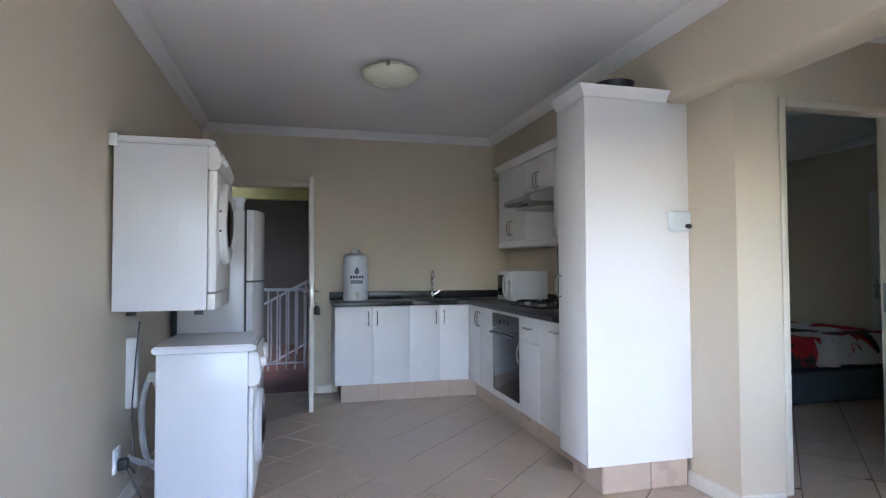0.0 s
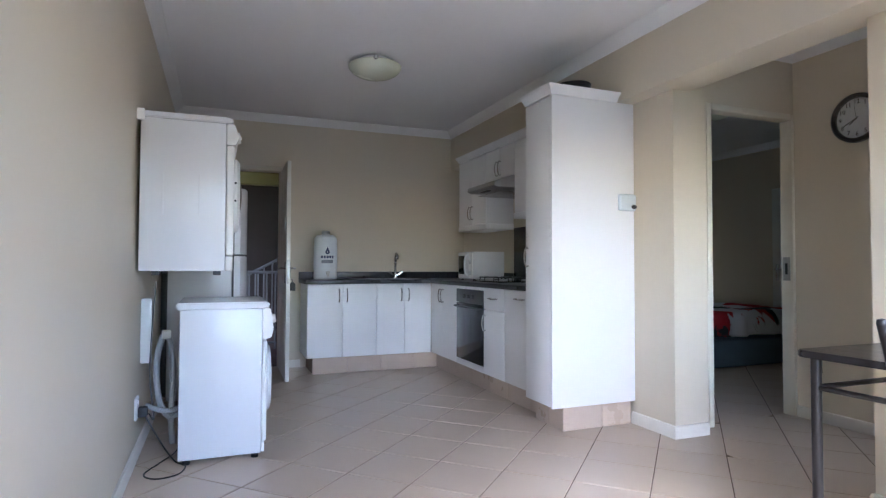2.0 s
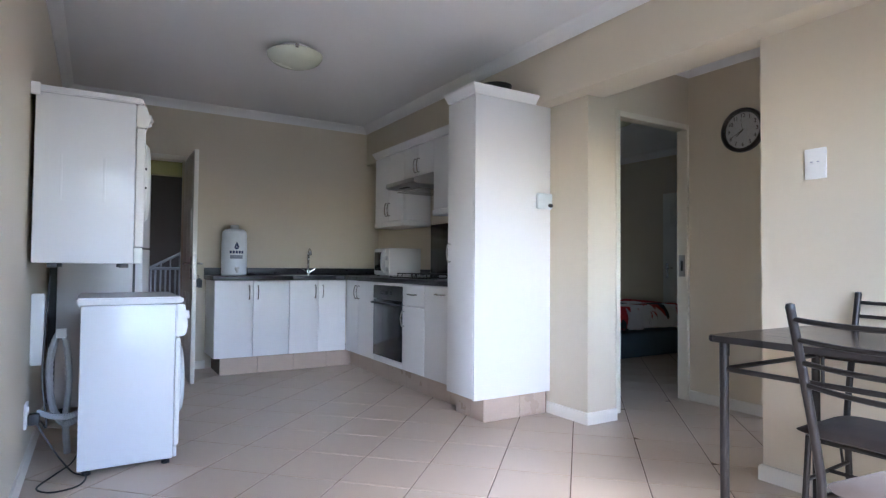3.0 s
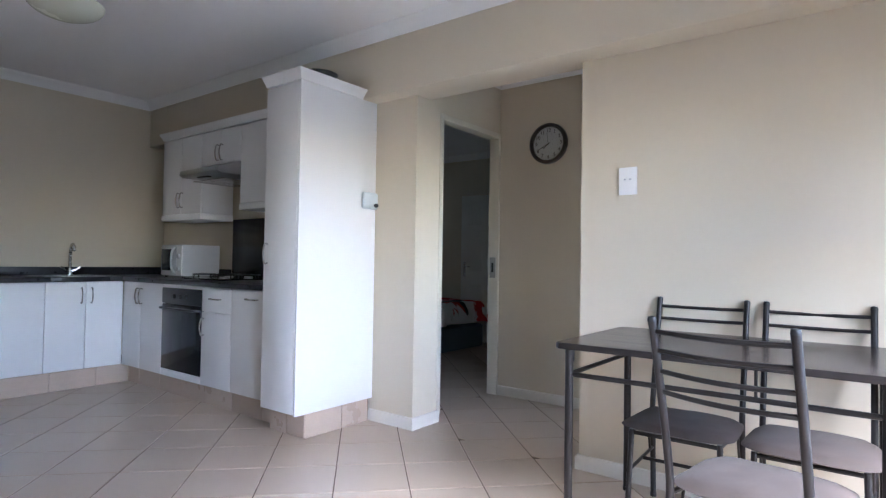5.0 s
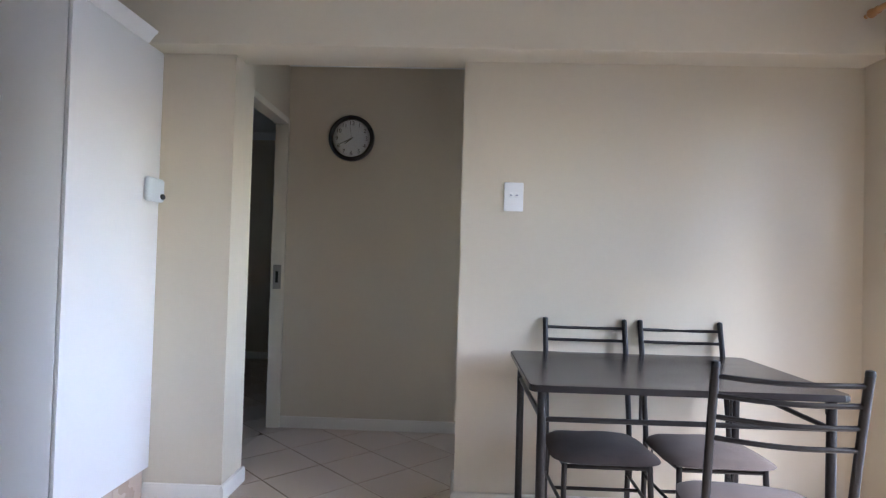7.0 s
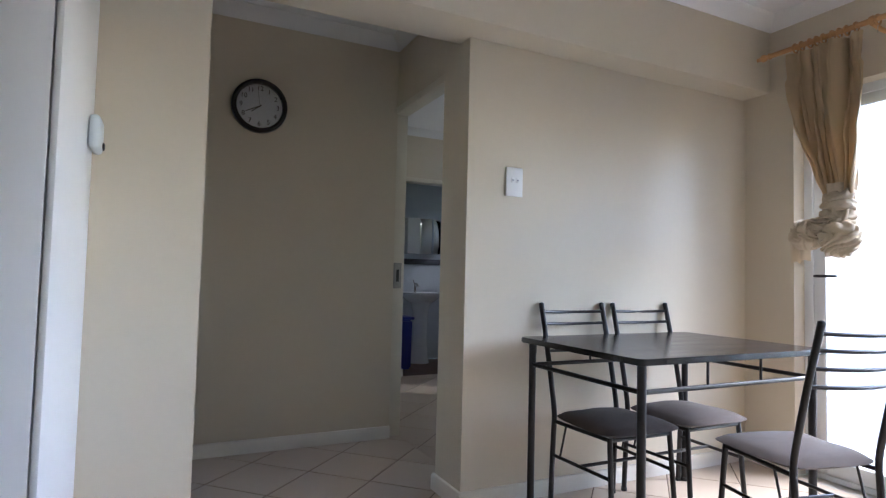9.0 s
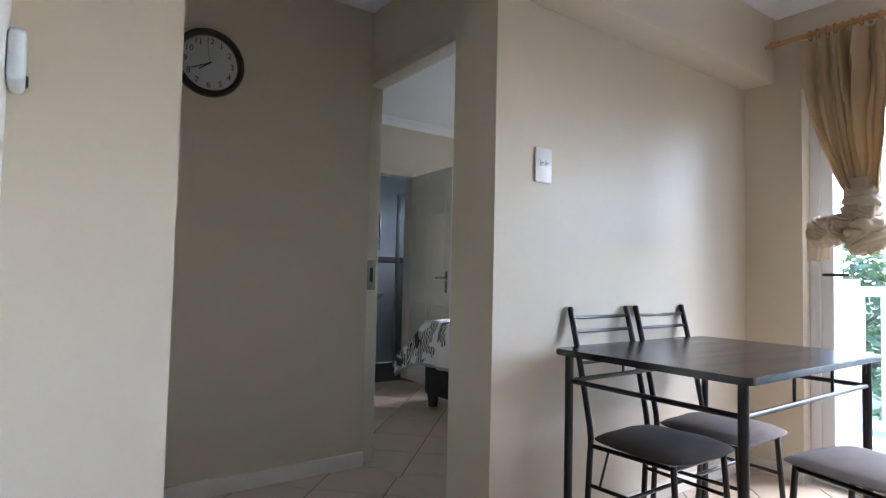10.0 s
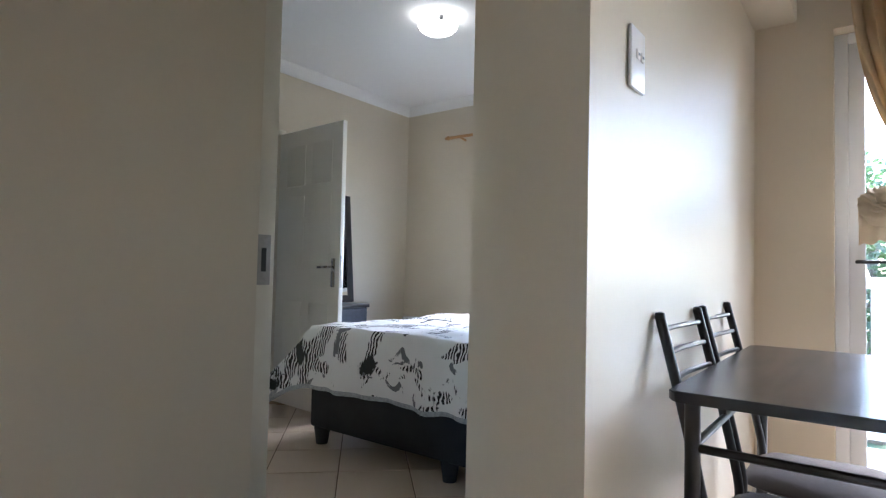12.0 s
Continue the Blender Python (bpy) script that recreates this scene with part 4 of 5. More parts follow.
for a in (x0 + 0.04, x1 - 0.03):
    for b in (y0 + 0.04, y1 - 0.04):
        part("foot", lathe(bmesh.new(), [(0, 0.001), (0.02, 0.001), (0.02, 0.016), (0.01, 0.018), (0.01, 0.032), (0, 0.032)], 10, pose(a, b, 0)), "black_plastic", ws)

dy = thing("tumble_dryer", "white tumble dryer hung high on the wall above the washing machine", "tumble dryer")
x0, x1, y0, y1, z0, z1 = -0.355, 0.07, 3.655, 4.245, 1.035, 1.885
part("casing", B((x0, y0, z0), (x1, y1, z1 - 0.03), 0.006), "appliance", dy)
bm = bmesh.new()
prism(bm, [(x0 - 0.01, z1 - 0.029), (x1 + 0.03, z1 - 0.029), (x1 + 0.038, z1 - 0.01), (x1 + 0.012, z1 + 0.004), (x0 - 0.01, z1 + 0.004)], lambda a, b: Vector((a, y0 - 0.004, b)), lambda a, b: Vector((a, y1 + 0.004, b)))
bmesh.ops.bevel(bm, geom=bm.edges[:], offset=0.006, segments=2, affect="EDGES")
part("lid", bm, "appliance", dy)
part("front_panel", B((x1 + 0.001, y0 + 0.001, z0 + 0.085), (x1 + 0.045, y1 - 0.001, z1 - 0.15), 0.012), "appliance_plastic", dy)
part("kick_panel", B((x1 + 0.001, y0 + 0.001, z0), (x1 + 0.04, y1 - 0.001, z0 + 0.083), 0.008), "appliance_plastic", dy)
bm = bmesh.new()
prism(bm, [(x1 + 0.001, z1 - 0.148), (x1 + 0.048, z1 - 0.148), (x1 + 0.066, z1 - 0.10), (x1 + 0.042, z1 - 0.03), (x1 + 0.001, z1 - 0.03)], lambda a, b: Vector((a, y0 + 0.001, b)), lambda a, b: Vector((a, y1 - 0.001, b)))
bmesh.ops.bevel(bm, geom=bm.edges[:], offset=0.005, segments=2, affect="EDGES")
cp = part("control_panel", bm, "appliance_plastic", dy)
for b in (3.71, 3.81):
    part("knob", lathe(bmesh.new(), [(0, 0.022), (0.02, 0.02), (0.024, 0), (0, 0)], 16, pose(x1 + 0.056, b, z1 - 0.09, 0, 70, 0)), "appliance_plastic", cp)
drum_front(dy, x1 + 0.043, 3.945, 1.485, 0.22, "appliance_plastic")
for zz in (1.43, 1.52):
    part("hinge", B((x1 + 0.046, y0 + 0.075, zz), (x1 + 0.058, y0 + 0.1, zz + 0.022), 0.002), "black_plastic", dy)
for a in (x0 + 0.08, x1 - 0.04):
    for b in (y0 + 0.03, y1 - 0.03):
        part("foot", B((a - 0.02, b - 0.015, z0 - 0.022), (a + 0.02, b + 0.015, z0), 0.003), "black_plastic", dy)
part("wall_bracket", B((XW + 0.001, y0 - 0.012, z1 - 0.05), (x0 + 0.02, y0 - 0.0005, z1 + 0.012), 0.003), "appliance_plastic", dy)
for xx in (-0.25, -0.07):
    part("pressed_rib", B((xx, y0 - 0.0008, 1.34), (xx + 0.010, y0 + 0.002, 1.56), 0.0007, 1), "appliance", dy)

fg = thing("fridge", "white two-door fridge-freezer beside the back door", "fridge", at=pose(-0.03, 0, 0))
y0, y1 = 5.0, 5.6
part("cabinet", B((-0.285, y0, 0.05), (0.165, y1, 1.665), 0.008), "appliance", fg)
# black strip stands for the shadow at the fridge's back and condenser
part("rear_shadow_strip", B((-0.33, y0 + 0.03, 0.08), (-0.286, y1 - 0.03, 1.60), 0.004), "black_plastic", fg, "black strip for the shadow at the fridge's back and condenser")
part("seal", B((0.1655, y0 + 0.01, 0.06), (0.1795, y1 - 0.01, 1.655)), "black_plastic", fg, "dark rubber door seal")
for nm, a, b in (("freezer_door", 1.152, 1.668), ("fridge_door", 0.05, 1.138)):
    bm = bmesh.new()
    prism(bm, [(0.18, y0 - 0.002), (0.225, y0 - 0.002), (0.262, y0 + 0.05), (0.282, y0 + 0.18), (0.286, y0 + 0.3), (0.282, y1 - 0.18), (0.262, y1 - 0.05), (0.225, y1 + 0.002), (0.18, y1 + 0.002)], lambda p, q, z=a: Vector((p, q, z)), lambda p, q, z=b: Vector((p, q, z)))
    part(nm, bm, "appliance", fg, angle=50)
for a in (-0.24, 0.12):
    for b in (y0 + 0.05, y1 - 0.05):
        part("foot", lathe(bmesh.new(), [(0, 0.001), (0.02, 0.001), (0.02, 0.052), (0, 0.052)], 8, pose(a, b, 0)), "black_plastic", fg)
tagged(part("storage_jar", lathe(bmesh.new(), [(0, 1.666), (0.05, 1.666), (0.055, 1.76), (0.058, 1.74), (0.064, 1.752), (0.064, 1.768), (0, 1.77)], 16, pose(0.07, 5.12, 0)), "bottle"), "translucent plastic tub on top of the fridge", "tub")

# hoses, panel, socket and cable
hs = thing("drain_hose", "grey corrugated washing machine hose looped on the wall", "hose")


def corrugated(pts, r):
    p = spline(pts, 14)
    return tube(bmesh.new(), p, r, 8, radii=[r * (1.0 if k % 2 else 0.86) for k in range(len(p))])


part("loop", corrugated([(-0.13, 3.92, 0.24), (-0.21, 3.93, 0.20), (-0.27, 3.95, 0.30), (-0.285, 3.96, 0.52), (-0.25, 3.98, 0.66), (-0.215, 3.99, 0.60), (-0.20, 4.0, 0.42), (-0.21, 4.0, 0.2), (-0.20, 4.02, 0.02)], 0.019), "hose", hs)
part("inlet", corrugated([(-0.10, 3.80, 0.33), (-0.17, 3.80, 0.27), (-0.25, 3.82, 0.265), (-0.325, 3.87, 0.285)], 0.016), "hose", hs)
part("hook", box(bmesh.new(), (-0.262, 3.955, 0.64), (-0.215, 3.99, 0.69), 0.006), "appliance_plastic", hs, "white plastic hose hook")
tagged(part("wall_panel", box(bmesh.new(), (XW + 0.0005, 3.98, 0.50), (XW + 0.06, 4.02, 0.875), 0.008), "appliance_plastic"), "narrow white plastic panel fixed to the wall", "panel")
so = thing("wall_socket", "white wall socket with a black plug in it", "socket")
part("plate", B((XW + 0.0005, 3.775, 0.225), (XW + 0.014, 3.875, 0.345), 0.004), "switch", so)
part("plug", B((XW + 0.014, 3.80, 0.235), (XW + 0.062, 3.85, 0.29), 0.008), "black_plastic", so, "black plug")
part("switch", B((XW + 0.014, 3.80, 0.305), (XW + 0.020, 3.815, 0.33), 0.002), "switch", so)
cb = spline([(XW + 0.05, 3.82, 0.24), (-0.27, 3.80, 0.14), (-0.21, 3.76, 0.05), (-0.16, 3.70, 0.007), (-0.11, 3.62, 0.006), (-0.14, 3.50, 0.006), (-0.24, 3.47, 0.006), (-0.30, 3.56, 0.006), (-0.24, 3.72, 0.006), (-0.17, 3.85, 0.02), (-0.13, 3.9, 0.10)], 8)
tagged(part("power_cable", tube(bmesh.new(), cb, 0.0042, 6), "black_plastic"), "black power cable curled on the floor", "cable")
cb = spline([(-0.29, 3.9, 0.97), (-0.305, 3.88, 0.7), (-0.31, 3.86, 0.45), (-0.285, 3.84, 0.22), (-0.31, 3.83, 0.25)], 6)
tagged(part("dryer_cable", tube(bmesh.new(), cb, 0.004, 6), "black_plastic"), "black cable hanging from the dryer", "cable")
cb = [(XW + 0.004, 4.05, 1.86), (XW + 0.01, 4.05, 1.80)]
tagged(part("wall_hook", tube(bmesh.new(), cb, 0.003, 6), "black_plastic"), "small dark hook in the wall", "hook")

# ---- dining set ----
tb = thing("dining_table", "dark wenge dining table on a black tubular steel frame", "table")
X0, X1, Y0, Y1, ZT = 1.892, 2.655, 0.60, 1.69, 0.785
bm = bmesh.new()
c, pts = 0.035, []
for cx, cy, a0 in ((X1 - c, Y1 - c, 0), (X0 + c, Y1 - c, 90), (X0 + c, Y0 + c, 180), (X1 - c, Y0 + c, 270)):
    pts += [(cx + c * math.cos(radians(a0 + k * 22.5)), cy + c * math.sin(radians(a0 + k * 22.5))) for k in range(5)]
prism(bm, pts, lambda a, b: Vector((a, b, ZT - 0.024)), lambda a, b: Vector((a, b, ZT)))
bmesh.ops.bevel(bm, geom=[e for e in bm.edges if abs(e.verts[0].co.z - e.verts[1].co.z) < 1e-6], offset=0.004, segments=2, affect="EDGES")
part("tabletop", bm, "tabletop", tb)
LX = (X0 + 0.045, X1 - 0.045)
LY = (Y0 + 0.05, Y1 - 0.05)
for a in LX:
    for b in LY:
        lg = part("leg", tube(bmesh.new(), [(a, b, 0.012), (a, b, ZT - 0.024)], 0.0165, 12), "tube", tb)
        part("foot", lathe(bmesh.new(), [(0, 0.001), (0.018, 0.001), (0.019, 0.02), (0, 0.02)], 12, pose(a, b, 0)), "black_plastic", lg)
ZR = 0.66
for a in LX:
    part("rail", tube(bmesh.new(), [(a, LY[0], ZR), (a, LY[1], ZR)], 0.0095, 10), "tube", tb)
    for b in (LY[0] + 0.34, LY[1] - 0.34):
        part("strut", tube(bmesh.new(), [(a, b, ZR), (a, b, ZT - 0.024)], 0.0055, 8), "tube", tb)
for b in LY:
    part("rail", tube(bmesh.new(), [(LX[0], b, ZR), (LX[1], b, ZR)], 0.0095, 10), "tube", tb)
for a in LX:
    for b in LY:
        s = 1 if b < 1 else -1
        part("bracket", B((a - 0.004, min(b, b + s * 0.02) , ZT - 0.075), (a + 0.004, max(b, b + s * 0.02), ZT - 0.026), 0.001, 1), "tube", tb)


def dining_chair(at, label):
    """Faces +x; its rear legs stand at x = 0."""
    ch = thing("dining_chair", label, "chair", "dining chairs", at=at)
    W = 0.19
    curve = lambda z: -0.005 + (0.02 * (1 - z / 0.4) * -1 if z < 0.4 else -0.115 * ((z - 0.4) / 0.475) ** 1.15)
    for s in (-1, 1):
        pts = [(curve(z), s * W, z) for z in (0.012, 0.15, 0.30, 0.40, 0.50, 0.60, 0.70, 0.80, 0.872)]
        lg = part("rear_post", tube(bmesh.new(), spline(pts, 3), 0.0125, 12), "tube", ch)
        x, y, z = pts[-1]
        part("cap", lathe(bmesh.new(), [(0.0125, -0.004), (0.0135, 0.0), (0.011, 0.010), (0, 0.013)], 12, pose(x, y, z)), "black_plastic", lg)
        fl = part("front_leg", tube(bmesh.new(), [(0.375, s * (W - 0.01), 0.012), (0.345, s * (W - 0.02), 0.378)], 0.0115, 10), "tube", ch)
        part("foot", lathe(bmesh.new(), [(0, 0.001), (0.014, 0.001), (0.0145, 0.016), (0, 0.016)], 10, pose(0.375, s * (W - 0.01), 0)), "black_plastic", fl)
        part("foot", lathe(bmesh.new(), [(0, 0.001), (0.0145, 0.001), (0.015, 0.016), (0, 0.016)], 10, pose(curve(0.01), s * W, 0)), "black_plastic", lg)
        part("side_stretcher", tube(bmesh.new(), [(curve(0.22), s * W, 0.22), (0.358, s * (W - 0.015), 0.22)], 0.0075, 8), "tube", ch)
        part("seat_rail", tube(bmesh.new(), [(curve(0.37), s * W, 0.368), (0.345, s * (W - 0.02), 0.368)], 0.0085, 8), "tube", ch)
        part("brace", tube(bmesh.new(), [(0.08, s * (W - 0.003), 0.365), (0.04, s * (W - 0.002), 0.225)], 0.005, 6), "tube", ch)
    part("cross_stretcher", tube(bmesh.new(), [(0.17, -W + 0.006, 0.22), (0.17, W - 0.006, 0.22)], 0.0075, 8), "tube", ch)
    part("cross_stretcher", tube(bmesh.new(), [(0.345, -W + 0.02, 0.366), (0.345, W - 0.02, 0.366)], 0.0085, 8), "tube", ch)
    for z in (0.842, 0.788, 0.728, 0.668):
        x = curve(z)
        part("back_rail", tube(bmesh.new(), spline([(x, -W, z), (x - 0.017, -W * 0.5, z - 0.003), (x - 0.024, 0, z - 0.004), (x - 0.017, W * 0.5, z - 0.003), (x, W, z)], 4), 0.0072, 8), "tube", ch)
    # padded seat, wider at the front
    bm = bmesh.new()
    n, m2 = 16, 14
    top, bot = [], []
    for i in range(n + 1):
        rt, rb = [], []
        for j in range(m2 + 1):
            u, v = i / n * 2 - 1, j / m2 * 2 - 1
            k = (abs(u) ** 5 + abs(v) ** 5) ** (1 / 5) if (u or v) else 0
            mx = max(abs(u), abs(v))
            sc = mx / k if k else 1
            uu, vv = u * sc, v * sc
            x = 0.19 + uu * 0.21
            y = vv * (0.218 + 0.010 * uu)
            e = max(0.0, 1 - max(abs(u), abs(v)) ** 6)
            dome = (1 - uu * uu) * (1 - vv * vv)
            z = 0.392 + 0.018 * e ** 0.5 + 0.016 * dome + 0.004 * noise.noise(Vector((x * 9, y * 9, 3)))
            rt.append(bm.verts.new((x, y, z)))
            rb.append(bm.verts.new((x * 0.985, y * 0.985, 0.392 - 0.016 * e ** 0.4)))
        top.append(rt)
        bot.append(rb)
    for g in (top, bot):
        for i in range(n):
            for j in range(m2):
                bm.faces.new((g[i][j], g[i + 1][j], g[i + 1][j + 1], g[i][j + 1]))
    edge = [(i, 0) for i in range(n)] + [(n, j) for j in range(m2)] + [(i, m2) for i in range(n, 0, -1)] + [(0, j) for j in range(m2, 0, -1)]
    for (a, b), (c2, d2) in zip(edge, edge[1:] + edge[:1]):
        bm.faces.new((top[a][b], top[c2][d2], bot[c2][d2], bot[a][b]))
    part("seat", bm, "suede", ch, "grey suede padded seat", angle=70)
    for o in ch.children_recursive:
        o.data.transform(Matrix.Diagonal((1, 1, 1.065, 1)))
    return ch


chair = dining_chair(pose(2.597, 1.327, 0, 0, 0, 180), "black tubular steel chair with grey suede seat tucked under table")
copy_thing(chair, pose(2.60, 0.87, 0, 0, 0, 180))
c3 = copy_thing(chair, pose(1.645, 1.0, 0, 0, 0, -12))
c3["label"] = "black tubular steel chair with grey suede seat pulled out"

# ---- wall fittings ----
sw = thing("light_switch", "white double light switch on the wall above the table", "light switch")
part("plate", B((XE - 0.011, 1.637, 1.452), (XE - 0.0005, 1.732, 1.594), 0.005), "switch", sw)
for yy in (1.661, 1.689):
    part("rocker", B((XE - 0.016, yy, 1.520), (XE - 0.011, yy + 0.018, 1.542), 0.002), "switch", sw)
    part("rocker_mark", B((XE - 0.0168, yy + 0.004, 1.528), (XE - 0.0158, yy + 0.014, 1.533)), "ink_grey", sw)


def text_mesh(body, size, m, material, parent, name):
    cu = bpy.data.curves.new(name, "FONT")
    cu.body, cu.size, cu.align_x, cu.align_y, cu.extrude = body, size, "CENTER", "CENTER", 0.0006
    tmp = bpy.data.objects.new(name, cu)
    scene.collection.objects.link(tmp)
    bpy.context.view_layer.update()
    me = bpy.data.meshes.new_from_object(tmp.evaluated_get(bpy.context.evaluated_depsgraph_get()))
    bpy.data.objects.remove(tmp)
    me.materials.clear()
    me.materials.append(M[material])
    me.transform(m)
    ob = new(name, me)
    ob.parent = parent
    return ob


ck = thing("wall_clock", "round wall clock with a dark brown rim and black numerals", "clock", at=pose(HX, 2.727, 2.045, 90, 0, -90))
R = 0.163
part("rim", lathe(bmesh.new(), [(R * 0.80, 0.012), (R * 0.82, 0.034), (R * 0.90, 0.044), (R * 0.98, 0.034), (R, 0.012), (R * 0.98, 0.001), (R * 0.80, 0.001)], 48), "clock_rim", ck)
part("dial", lathe(bmesh.new(), [(0, 0.016), (R * 0.81, 0.016), (R * 0.81, 0.004), (0, 0.004)], 48), "dial", ck, "white paper dial")
for k in range(1, 13):
    a = radians(90 - 30 * k)
    text_mesh(str(k), 0.040, Matrix.Translation((R * 0.65 * math.cos(a), R * 0.65 * math.sin(a), 0.0172)), "ink", ck, "numeral")


def pointer(name, hours, length, width, z):
    a = radians(90 - 30 * hours)
    bm = bmesh.new()
    box(bm, (-length * 0.15, -width / 2, z), (length, width / 2, z + 0.0012))
    bmesh.ops.transform(bm, matrix=Matrix.Rotation(a, 4, "Z"), verts=bm.verts)
    part(name, bm, "ink", ck)


pointer("hour_pointer", 7.68, 0.060, 0.006, 0.0185)
pointer("minute_pointer", 8.1, 0.088, 0.0045, 0.0205)
pointer("second_pointer", 11.75, 0.085, 0.0016, 0.0225)
part("glass", lathe(bmesh.new(), [(0, 0.028), (R * 0.81, 0.027), (R * 0.81, 0.0255), (0, 0.0265)], 32), "glass", ck)

# ---- curtain and rod ----
rod = thing("curtain_rod", "varnished pine curtain rod with turned finials and rings", "curtain rod")
RY, RZ = 0.12, 2.365
part("pole", tube(bmesh.new(), [(0.05, RY, RZ), (2.475, RY, RZ)], 0.014, 12), "pine", rod)
for s, x in ((1, 2.475), (-1, 0.05)):
    part("finial", lathe(bmesh.new(), [(0.014, 0), (0.018, 0.004), (0.018, 0.012), (0.010, 0.018), (0.020, 0.035), (0.022, 0.048), (0.012, 0.066), (0.009, 0.075), (0.011, 0.082), (0, 0.092)], 16, pose(x, RY, RZ, 0, 90 * s, 0)), "pine", rod)
for x in (1.955, 0.30):
    bk = part("bracket", tube(bmesh.new(), [(x, 0.001, RZ - 0.03), (x, 0.05, RZ - 0.028), (x, RY, RZ - 0.016)], 0.012, 10), "pine", rod)
    part("socket_ring", lathe(bmesh.new(), [(0.0145, -0.012), (0.021, -0.010), (0.023, 0), (0.021, 0.010), (0.0145, 0.012)], 16, pose(x, RY, RZ, 0, 90, 0)), "pine", bk)
for k in range(9):
    x = 2.335 - k * 0.038
    rg = part("ring", tube(bmesh.new(), [(x + 0.004 * math.sin(k * 2.1) , RY + 0.024 * math.cos(a * math.pi / 8), RZ - 0.006 + 0.024 * math.sin(a * math.pi / 8)) for a in range(17)], 0.005, 6), "pine", rod)
rg = part("ring", tube(bmesh.new(), [(1.93, RY + 0.024 * math.cos(a * math.pi / 8), RZ - 0.006 + 0.024 * math.sin(a * math.pi / 8)) for a in range(17)], 0.005, 6), "pine", rod)
part("hook", tube(bmesh.new(), [(1.93, RY, RZ - 0.03), (1.93, RY + 0.004, RZ - 0.05), (1.932, RY, RZ - 0.07)], 0.002, 5), "chrome", rg)

cu = thing("curtain", "gold-beige gathered curtain knotted halfway up", "curtain", at=pose(-0.025, 0, 0.05))
bm = bmesh.new()
rows = []
NZ, NX = 40, 120
for i in range(NZ + 1):
    f = i / NZ
    z = 2.285 - f * 0.86
    # the cloth narrows to the neck of the knot
    g = f ** 2.0
    cx = 2.205 - 0.07 * g
    hw = 0.195 * (1 - g) + 0.062 * g
    if f < 0.18:
        hw *= 0.97 + 0.03 * math.cos(f / 0.18 * math.pi)
    amp = 0.040 * (1 - 0.35 * g) + 0.008 * math.sin(f * 3.1)
    row = []
    for j in range(NX + 1):
        u = j / NX
        ph = u * 2 * math.pi * 6.5 + 1.4 * math.sin(u * 9 + 0.7) + 0.5 * math.sin(f * 4 + u * 5)
        wob = noise.noise(Vector((u * 6, f * 2.0, 0.3))) * 0.03 + noise.noise(Vector((u * 14, f * 9.0, 4.3))) * 0.016
        x = cx + (u * 2 - 1) * hw + 0.010 * math.sin(ph * 2)
        sn = math.sin(ph)
        y = RY + amp * (0.75 + 0.5 * noise.noise(Vector((u * 4, f * 3, 9.1)))) * sn + 0.25 * amp * math.sin(ph * 2.3 + f * 5) + wob + 0.02 * g * math.cos((u * 2 - 1) * 1.5)
        row.append(bm.verts.new((x, y, z - (0.012 * abs(math.sin(ph * 0.5)) if i == 0 else 0))))
    rows.append(row)
for a, b in zip(rows, rows[1:]):
    for j in range(NX):
        bm.faces.new((a[j], a[j + 1], b[j + 1], b[j]))
thicken(bm, 0.0015)
part("drape", bm, "curtain", cu, angle=80)


def cloth_roll(pts, radii, ribs, depth, seed):
    """A gathered roll of cloth along pts with folds running along it."""
    rnd = random.Random(seed)
    c = spline(pts, 7)
    n = 44
    bm = bmesh.new()
    rings = []
    ref = Vector((0, 1, 0))
    for k, p in enumerate(c):
        t = k / (len(c) - 1) * (len(radii) - 1)
        r = radii[int(t)] + (radii[min(int(t) + 1, len(radii) - 1)] - radii[int(t)]) * (t - int(t))
        d = (c[min(k + 1, len(c) - 1)] - c[max(k - 1, 0)]).normalized()
        u = (ref - d * ref.dot(d)).normalized()
        ref = u
        v = d.cross(u)
        ring = []
        for j in range(n):
            a = 2 * math.pi * j / n
            rr = r * (1 + depth * (1 - 2 * abs(math.sin(a * ribs * 0.5 + 1.8 * math.sin(k * 0.14 + seed) + 0.8 * noise.noise(Vector((k * 0.2, seed, math.cos(a))))))) + depth * 0.8 * noise.noise(Vector((math.cos(a) * 2, math.sin(a) * 2, k * 0.15 + seed))))
            ring.append(bm.verts.new(p + (u * math.cos(a) + v * math.sin(a)) * rr))
        rings.append(ring)
    for a, b in zip(rings, rings[1:]):
        for j in range(n):
            bm.faces.new((a[j], a[(j + 1) % n], b[(j + 1) % n], b[j]))
    bm.faces.new(rings[0][::-1])
    bm.faces.new(rings[-1])
    return bm


